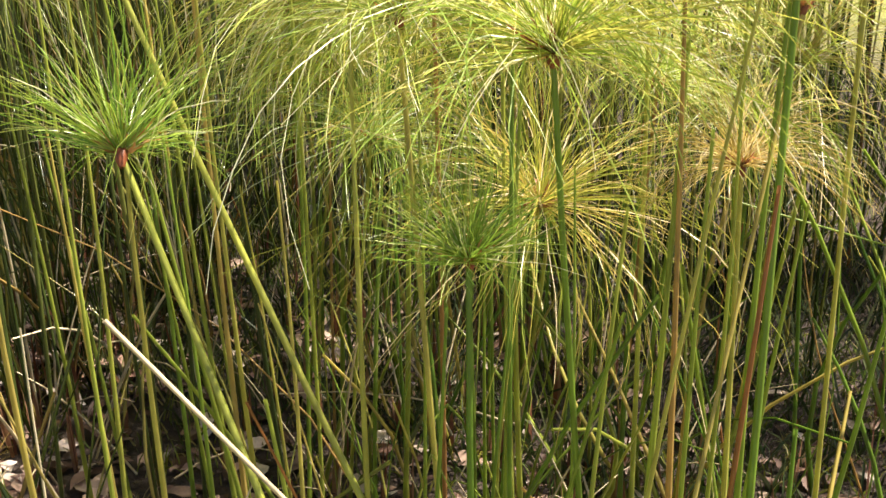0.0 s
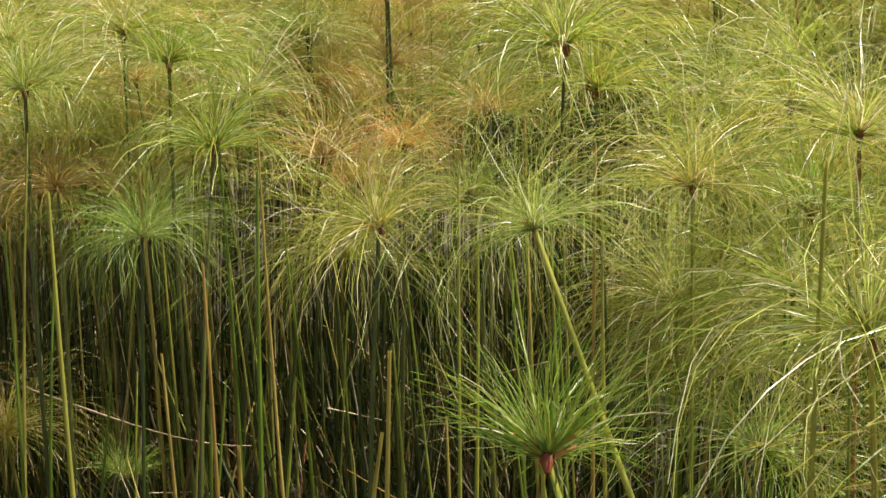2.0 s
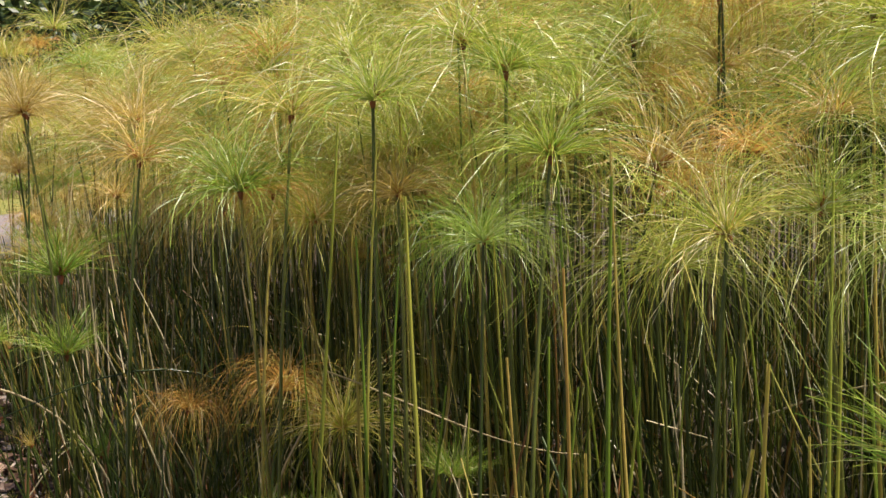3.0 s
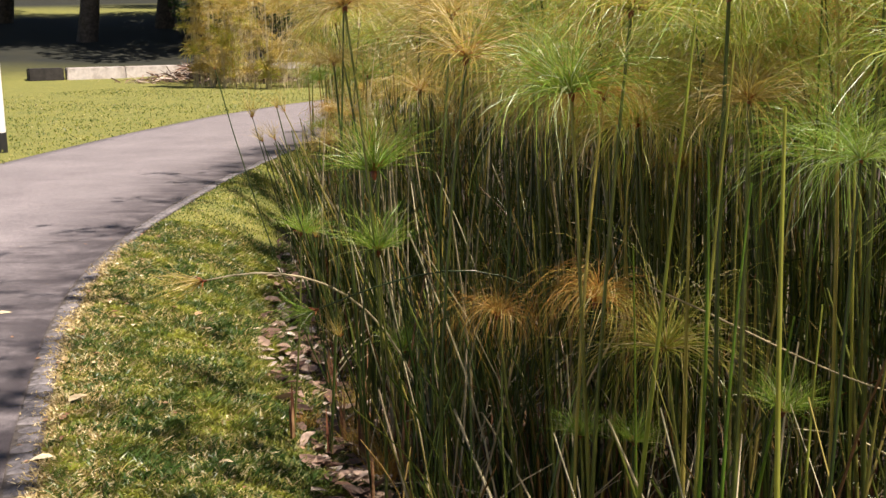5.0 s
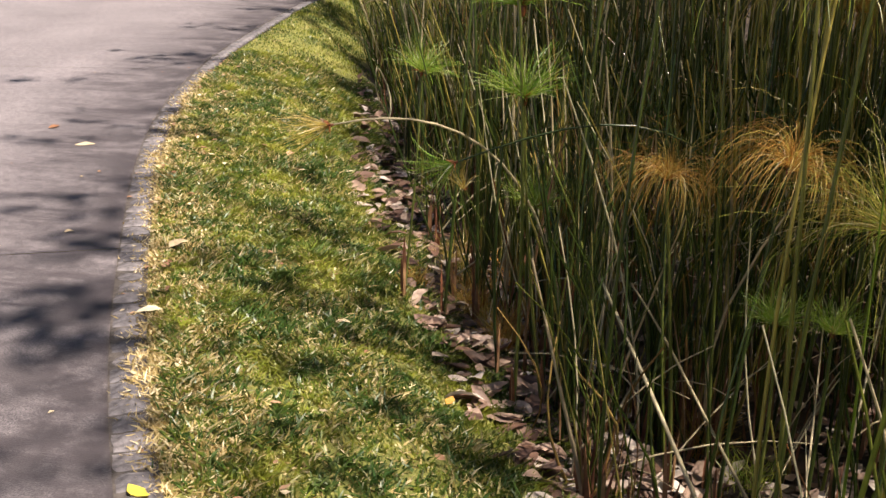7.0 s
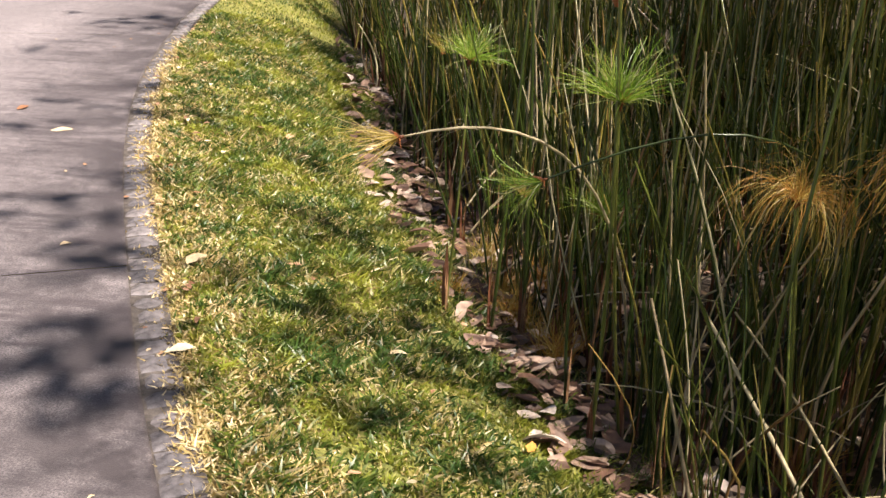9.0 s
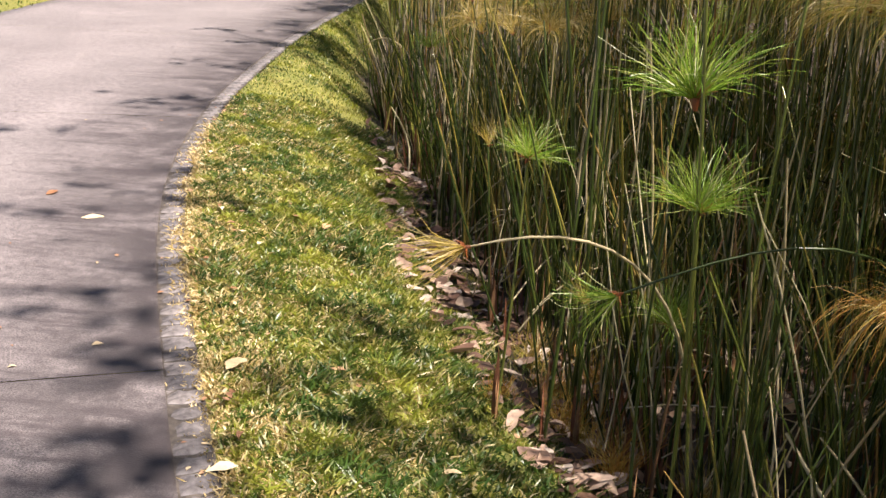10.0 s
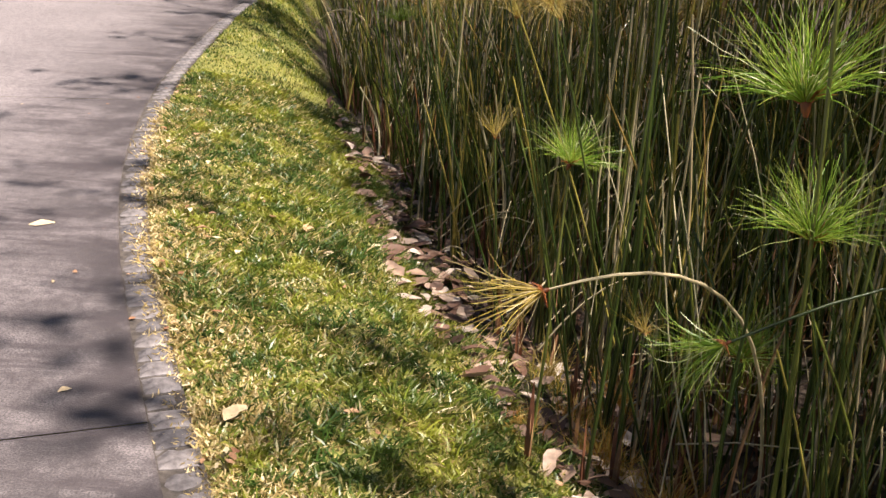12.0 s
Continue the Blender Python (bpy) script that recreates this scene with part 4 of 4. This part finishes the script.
fallen_leaf(-1.12, 3.01, 0.10, 65, DRY_LEAF, "pale dry leaf lying on the grass beside the setts", 1)
fallen_leaf(-0.98, 2.39, 0.09, 30, DRY_LEAF, "curled tan leaf on dry grass beside the setts", 2)
fallen_leaf(-0.37, 2.66, 0.06, 10, DRY_LEAF, "small pale leaf on the lawn", 3)
fallen_leaf(0.065, 2.39, 0.06, 80, ORANGE_LEAF, "orange fallen leaf at the lawn's foot", 4)
fallen_leaf(-1.21, 4.82, 0.09, 100, BROWN_LEAF, "brown curled leaf on the lawn", 5)
fallen_leaf(-2.21, 4.43, 0.10, 25, DRY_LEAF, "pale leaf lying on the tarmac", 6)
fallen_leaf(-2.55, 4.75, 0.08, 70, BROWN_LEAF, "dark shrivelled leaf on the tarmac", 7)
fallen_leaf(-1.63, 3.10, 0.04, 40, DRY_LEAF, "small pale leaf scrap on the tarmac", 8)
fallen_leaf(-0.55, 1.32, 0.08, 150, YELLOW_LEAF, "bright yellow leaf on the setts", 9)
rl = random.Random(17)
for i in range(115):
    y = rl.uniform(1.2, 7)
    s = rl.choice([rl.uniform(0.0, 0.22), rl.uniform(0.0, 0.3), rl.uniform(0.02, 1.1), rl.uniform(-0.10, 0.02), rl.uniform(-1.4, 0)])
    lx, ly = (float(v) for v in off_edge(y, s))
    mat, words = rl.choice([(DRY_LEAF, "small dry tan leaf"), (BROWN_LEAF, "small brown withered leaf"), (BROWN_LEAF, "small brown withered leaf")])
    fallen_leaf(lx, ly, rl.uniform(0.022, 0.05) if s > 0 else rl.uniform(0.015, 0.03), rl.uniform(0, 360), mat, words + (" on the grass" if s > 0 else " on the tarmac"), 30 + i)


# ---------------------------------------------------------------- beyond the path
def bollard():
    root = new("marker_post")
    root.location = (-6.63, 12.82, -0.01)
    tagged(root, "white marker post with a black foot on the lawn", "post")
    def turned(name, profile, mat, label=""):
        z = np.array([[0, 0, p[1]] for p in profile], float)
        R = np.array([p[0] for p in profile])
        part(name, mesh_of(name, *tubes(z[None], R[None], 16), mat, True), root, label)
    turned("shaft", [(0.080, 0.24), (0.080, 0.25), (0.078, 1.75), (0.07, 1.80), (0.04, 1.83), (0.002, 1.84)], WHITE_PAINT)
    turned("foot", [(0.084, -0.03), (0.084, 0.23), (0.081, 0.245)], BLACK_PAINT, "black painted foot")


def cabinet():
    root = new("utility_cabinet")
    root.matrix_world = pose(-9.75, 16.7, 0, 0, 0, 33)
    tagged(root, "mint-green metal utility cabinet standing on the lawn", "cabinet")
    part("body", bm_mesh("body", box_bm((1.5, 0.7, 1.5), 0.012, (-0.3, 0.35, 0.77)), MINT_PAINT), root)
    part("plinth", bm_mesh("plinth", box_bm((1.6, 0.8, 0.08), 0.01, (-0.3, 0.35, 0.02)), CONCRETE), root, "concrete plinth")
    part("roof", bm_mesh("roof", box_bm((1.6, 0.8, 0.05), 0.015, (-0.3, 0.35, 1.55)), MINT_PAINT), root)
    part("door", bm_mesh("door", box_bm((0.74, 0.02, 1.36), 0.006, (0.06, -0.008, 0.78)), MINT_PAINT), root)
    grille = part("vent_panel", bm_mesh("vent_panel", box_bm((0.70, 0.02, 1.36), 0.006, (-0.68, -0.008, 0.78)), GREEN_PAINT), root, "dark green louvred panel")
    slat = bm_mesh("slat", box_bm((0.66, 0.03, 0.04), 0.006), GREEN_PAINT)
    for i in range(18):
        part("slat", slat, grille, m=pose(-0.68, -0.028, 0.16 + i * 0.073, 28))


def kerb_wall():
    root = tagged(new("low_wall"), "low pale concrete kerb wall at the lawn's far end", "wall", kind="structure")
    a, b = Vector((-15.6, 34.2, 0)), Vector((-6, 40.5, 0))
    d = b - a
    yaw = math.degrees(math.atan2(d.y, d.x))
    n = 6
    for i in range(n):
        ln = d.length / n
        bm = box_bm((ln - 0.012, 0.45, 0.46), 0.025, (ln / 2, 0, 0.15))
        part("kerb_block", bm_mesh("kerb_block", bm, CONCRETE), root, m=Matrix.Translation(a + d * (i / n)) @ pose(0, 0, 0, 0, 0, yaw))
    block = tagged(new("drain_block", bm_mesh("drain_block", box_bm((1.1, 0.6, 0.42), 0.03, (0, 0, 0.18)), DARK_STONE)), "dark stone block at the kerb wall's end", "block")
    block.matrix_world = pose(-16.15, 33.85, 0, 0, 0, yaw)


def tree(x, y, height, crown, seed, leaves=3200):
    """A broad tree: tapered trunk, limbs, and a crown of many small leaves in uneven clumps."""
    r = np.random.default_rng(seed)
    root = new("tree")
    root.location = (x, y, float(ground_z(x, y)) - 0.1)
    tagged(root, "dark leafy shade tree beyond the lawn", "tree", "trees beyond the lawn")
    k = 8
    u = np.linspace(0, 1, k)
    trunk = np.stack([0.4 * np.sin(u * 3), 0.3 * np.sin(u * 2 + 1) - 0.25, u * height * 0.62], -1)
    limbs, tips = [], []
    for i in range(9):
        a, h0 = r.uniform(0, 6.28), r.uniform(0.3, 0.6) * height
        p0 = np.array([np.interp(h0, trunk[:, 2], trunk[:, 0]), np.interp(h0, trunk[:, 2], trunk[:, 1]), h0])
        tip = p0 + np.array([np.cos(a) * crown * 0.7, np.sin(a) * crown * 0.7, r.uniform(0.1, 0.35) * height])
        mid = (p0 + tip) / 2 + np.array([0, 0, 0.06 * height])
        limbs.append(np.array([p0 * (1 - t) ** 2 + mid * 2 * t * (1 - t) + tip * t * t for t in np.linspace(0, 1, k)]))
        tips += [tip, mid]
    girth = 0.028 * height
    R = [girth * np.linspace(1.3, 0.45, k)] + [girth * np.linspace(0.5, 0.1, k)] * len(limbs)
    part("trunk", mesh_of("trunk", *tubes(np.array([trunk] + limbs), np.array(R), 8), BARK, True), root)
    tips = np.array(tips + [trunk[-1] + (0, 0, 0.2 * height)])
    n = leaves * 2
    c = tips[r.integers(len(tips), size=n)]
    off = unit(r.normal(size=(n, 3))) * (crown * 0.42 * r.uniform(0.3, 1, (n, 1)) ** 0.5) * np.array([1, 1, 0.7])
    p = c + off
    w = unit(r.normal(size=(n, 3))) * r.uniform(0.10, 0.22, (n, 1)) * crown / 4
    P = np.stack([p - w, p, p + w], 1)
    W = np.array([0.2, 1, 0.1])[None] * r.uniform(0.09, 0.17, (n, 1)) * crown / 4
    part("crown", mesh_of("crown", *ribbons(P, W, r), SHRUB), root)


bollard()
cabinet()
kerb_wall()
for i, (tx, ty, th, tc) in enumerate([(-12.5, 60, 15, 9), (-11, 49, 14, 8), (-37, 60, 15, 9), (-20, 76, 15, 9), (-2, 50, 13, 7), (8, 47, 12, 6.5), (18, 36, 11, 6), (22, 22, 10, 5.5), (22, 10, 9, 5), (-13, 45.5, 13, 7.5), (-20, 46, 13, 7.5), (-27, 45, 13, 7.5), (-19, 53, 14, 8), (-28, 54, 14, 8)]):
    tree(tx, ty, th, tc, 200 + i)


def shrub(x, y, height, radius, seed):
    r = np.random.default_rng(seed)
    root = new("shrub")
    root.location = (x, y, float(ground_z(x, y)))
    tagged(root, "dark leafy shrub behind the papyrus", "shrub", "dark shrubs")
    m = 14
    a = r.uniform(0, 6.28, m)
    P = np.stack([np.stack([np.cos(a) * radius * 0.8 * t, np.sin(a) * radius * 0.8 * t, height * 0.85 * t ** 0.7 + 0 * a - 0.05], -1) for t in np.linspace(0, 1, 5)], 1)
    part("trunk", mesh_of("trunk", *tubes(P, np.linspace(0.03, 0.008, 5)[None] + np.zeros((m, 1)), 5), BARK, True), root)
    n = 4200
    q = unit(r.normal(size=(n, 3))) * r.uniform(0.35, 1, (n, 1)) ** 0.5
    q = q * (1 + 0.18 * np.sin(5 * q[:, :1] + 3 * q[:, 1:2]))
    p = q * np.array([radius, radius, height * 0.5]) + np.array([0, 0, height * 0.52])
    w = unit(r.normal(size=(n, 3))) * r.uniform(0.05, 0.11, (n, 1)) * max(1, radius / 2.0)
    part("foliage", mesh_of("foliage", *ribbons(np.stack([p - w, p, p + w], 1), np.array([0.02, 0.08, 0.01])[None] * max(1, radius / 2.0) * r.uniform(0.7, 1.4, (n, 1)), r), SHRUB), root)


for i, (sx, sy, sh, sr) in enumerate([(-12, 44, 5, 3), (-62, 98, 11, 9), (-48, 97, 12, 9), (-34, 98, 12, 9), (-20, 98, 12, 9), (-5.5, 43, 8, 4.5), (0, 43, 8.5, 4.8), (6, 42, 8.5, 4.8), (11, 37, 8, 4.5), (14.5, 29, 6.5, 4), (15, 20, 3.6, 3), (15, 13, 3.6, 3), (14.5, 7, 3.4, 3), (14, 1, 3.4, 2.8), (13.5, -5, 3.2, 2.8)]):
    shrub(sx, sy, sh, sr, 300 + i)


# ---------------------------------------------------------------- the shade tree over the bed, and dead tufts
def shade_tree():
    """A spreading tree whose trunk stands behind the walker; its limbs reach over the bed and dapple path and lawn."""
    r = np.random.default_rng(404)
    root = new("shade_tree")
    base = np.array([8.6, -6.2, float(ground_z(8.6, -6.2)) - 0.1])
    root.location = base
    tagged(root, "large spreading shade tree with loose leafy limbs", "tree", "shade trees")
    u = np.linspace(0, 1, 9)
    trunk = np.stack([-1.2 * u ** 2, 1.0 * u ** 2, 8.0 * u], -1)
    part("trunk", mesh_of("trunk", *tubes(trunk[None], (0.30 * np.linspace(1.4, 0.7, 9))[None], 10), BARK, True), root)
    h = 7.0
    drop = np.array([SUN_FROM.x / SUN_FROM.z, SUN_FROM.y / SUN_FROM.z]) * h
    pts, sizes = [], []
    for y in np.arange(-0.5, 11.0, 0.30):
        for s, chance in ((-0.10, 0.5 if y < 4 else 0.3), (-0.40, 0.4 if y < 4 else 0.3), (-0.9, 0.42 if y < 3 else 0.10), (-1.5, 0.35 if y < 2.6 else 0.0), (0.35, 0.30 if y < 3.4 else 0.0), (0.8, 0.30 if y < 3.4 else 0.0)):
            if r.uniform() < chance:
                x, yy = off_edge(y + r.uniform(-0.2, 0.2), s + r.uniform(-0.2, 0.2))
                pts.append((float(x) + drop[0], float(yy) + drop[1], h + r.uniform(-0.5, 0.5)))
                sizes.append(r.uniform(0.16, 0.34))
    pts = np.array(pts) - base
    fork = trunk[-1]
    for k in range(5):
        group = pts[k::5]
        far = group[np.argmax(np.linalg.norm(group - fork, axis=1))]
        mid = (fork + far) / 2 + np.array([3.5, 1.5, 1.6])
        limb = np.array([fork * (1 - t) ** 2 + mid * 2 * t * (1 - t) + far * t * t for t in u])
        part("limb", mesh_of("limb", *tubes(limb[None], np.linspace(0.07, 0.010, 9)[None], 7), BARK, True), root)
        twigs = np.array([[limb[np.argmin(np.linalg.norm(limb - p, axis=1))] * (1 - t) + p * t for t in np.linspace(0, 1, 4)] for p in group])
        part("twigs", mesh_of("twigs", *tubes(twigs, np.linspace(0.02, 0.005, 4)[None] + np.zeros((len(group), 1)), 5), BARK, True), root)["kind"] = "stuff"
    leaves = []
    for p, size in zip(pts, sizes):
        n = int(75 * size)
        q = p + r.normal(size=(n, 3)) * np.array([size * 0.9, size * 0.32, size * 0.3])
        w = unit(r.normal(size=(n, 3)) * (1, 1, 0.3)) * r.uniform(0.05, 0.09, (n, 1))
        leaves.append(ribbons(np.stack([q - w, q, q + w], 1), np.array([0.01, 0.075, 0.008])[None] * r.uniform(0.7, 1.3, (n, 1)), r))
    part("crown", mesh_of("crown", *joined(leaves), SHRUB), root)["kind"] = "stuff"


def dead_tuft(x, y, height, n, seed, mat, label):
    r = np.random.default_rng(seed)
    P = umbel_lines(r, n, height, 42, 0.25, 6)
    P[:, :, :2] += r.normal(size=(n, 1, 2)) * 0.035
    W = 0.0032 * np.array([1, 1, 0.9, 0.8, 0.5, 0.2])[None] * r.uniform(0.7, 1.3, (n, 1))
    ob = new("dead_tuft", mesh_of("dead_tuft", *ribbons(P, W, r), mat))
    ob.location = (x, y, float(ground_z(x, y)) - 0.015)
    tagged(ob, label, "grass tuft", "dead tufts")


def brush_pile(x, y, seed):
    """Cut papyrus thrown on a heap where the lawn ends."""
    r = np.random.default_rng(seed)
    n = 900
    u = r.normal(size=(n, 2)) * (1.1, 0.5)
    h = 0.75 * np.exp(-0.5 * (u[:, 0] ** 2 / 1.3 + u[:, 1] ** 2 / 0.35)) * r.uniform(0.2, 1, n)
    a, tilt = r.uniform(0, 6.28, n), r.normal(size=n) * 0.35
    d = np.stack([np.cos(a) * np.cos(tilt), np.sin(a) * np.cos(tilt), np.sin(tilt)], -1) * r.uniform(0.15, 0.55, (n, 1))
    o = np.stack([u[:, 0], u[:, 1], h], -1)
    P = np.stack([o - d, o + (0, 0, 0.06), o + d], 1)
    P[:, :, 2] = np.maximum(P[:, :, 2], 0.0)
    ob = new("brush_pile", mesh_of("brush_pile", *ribbons(P, np.array([0.03, 0.045, 0.012])[None] * r.uniform(0.5, 1.2, (n, 1)), r), LITTER))
    ob.location = (x, y, float(ground_z(x, y)) - 0.01)
    tagged(ob, "low heap of cut brown stalks and leaves on the lawn", "brush pile", kind="stuff")


shade_tree()
brush_pile(-9.6, 32.0, 909)
dead_tuft(0.16, 3.27, 0.26, 150, 500, RAY_RUST, "rust-orange dead tuft standing in the leaf litter")
dead_tuft(-0.01, 3.58, 0.2, 150, 501, RAY_RUST, "rust-orange dead tuft at the lawn's foot")
dead_tuft(-0.30, 3.60, 0.1, 150, 502, RAY_RUST, "yellowed dry tuft at the lawn's rim")
for i in range(22):
    ty = random.uniform(-1.0, 7.0)
    tx, tyy = (float(v) for v in off_edge(ty, float(verge(ty)) + random.uniform(0.05, 1.4)))
    dead_tuft(tx, tyy, random.uniform(0.12, 0.28), 90, 520 + i, random.choice([RAY_RUST, RAY_STRAW, RAY_GREEN]), "small dry tuft among the stems' feet")


def stout_stems(count):
    """Thick green and yellowing stalks that stand singly at the rim where the walk begins."""
    r = random.Random(808)
    for _ in range(count):
        y = r.uniform(-1.7, 0.9)
        s = float(verge(y)) + r.uniform(0.15, 1.2)
        x, yy = (float(v) for v in off_edge(y, s))
        g = float(ground_z(x, yy)) - 0.02
        h = r.uniform(1.3, 2.1)
        lean = (r.gauss(0, 0.12), r.gauss(0, 0.12))
        root = new("sedge_stalk")
        root.location = (x, yy, g)
        tagged(root, "stout green sedge stalk with brown sheaths", "sedge", "stout stalks at the rim")
        line = stalk_line((0, 0, 0), (lean[0], lean[1], h), (r.uniform(-0.03, 0.03), r.uniform(-0.03, 0.03), 0), 8)
        rad = r.uniform(0.0042, 0.0075)
        part("stem", mesh_of("stem", *tubes(line[None], (rad * np.linspace(1.3, 0.4, 8))[None], 6), STEM_LIT, True), root)
        sheath(root, rad)


stout_stems(66)
lawn_blades("thatch", "dry cut blades lying on the verge", 16000, 0.5, 7.5, -0.04, 0.9, 0.016, 0.0060, 14, GRASS_DRY, flat=3.0)
lawn_blades("bed_grass", "low green growth behind the first stalks", 9000, -2.5, 1.0, 2.7, 6.5, 0.16, 0.007, 15)
lawn_blades("undergrowth", "green undergrowth between the papyrus stalks, darkened as if in shade", 22000, -2.0, 9.0, 3.0, 9.5, 0.40, 0.010, 16, SHADED_LEAF)
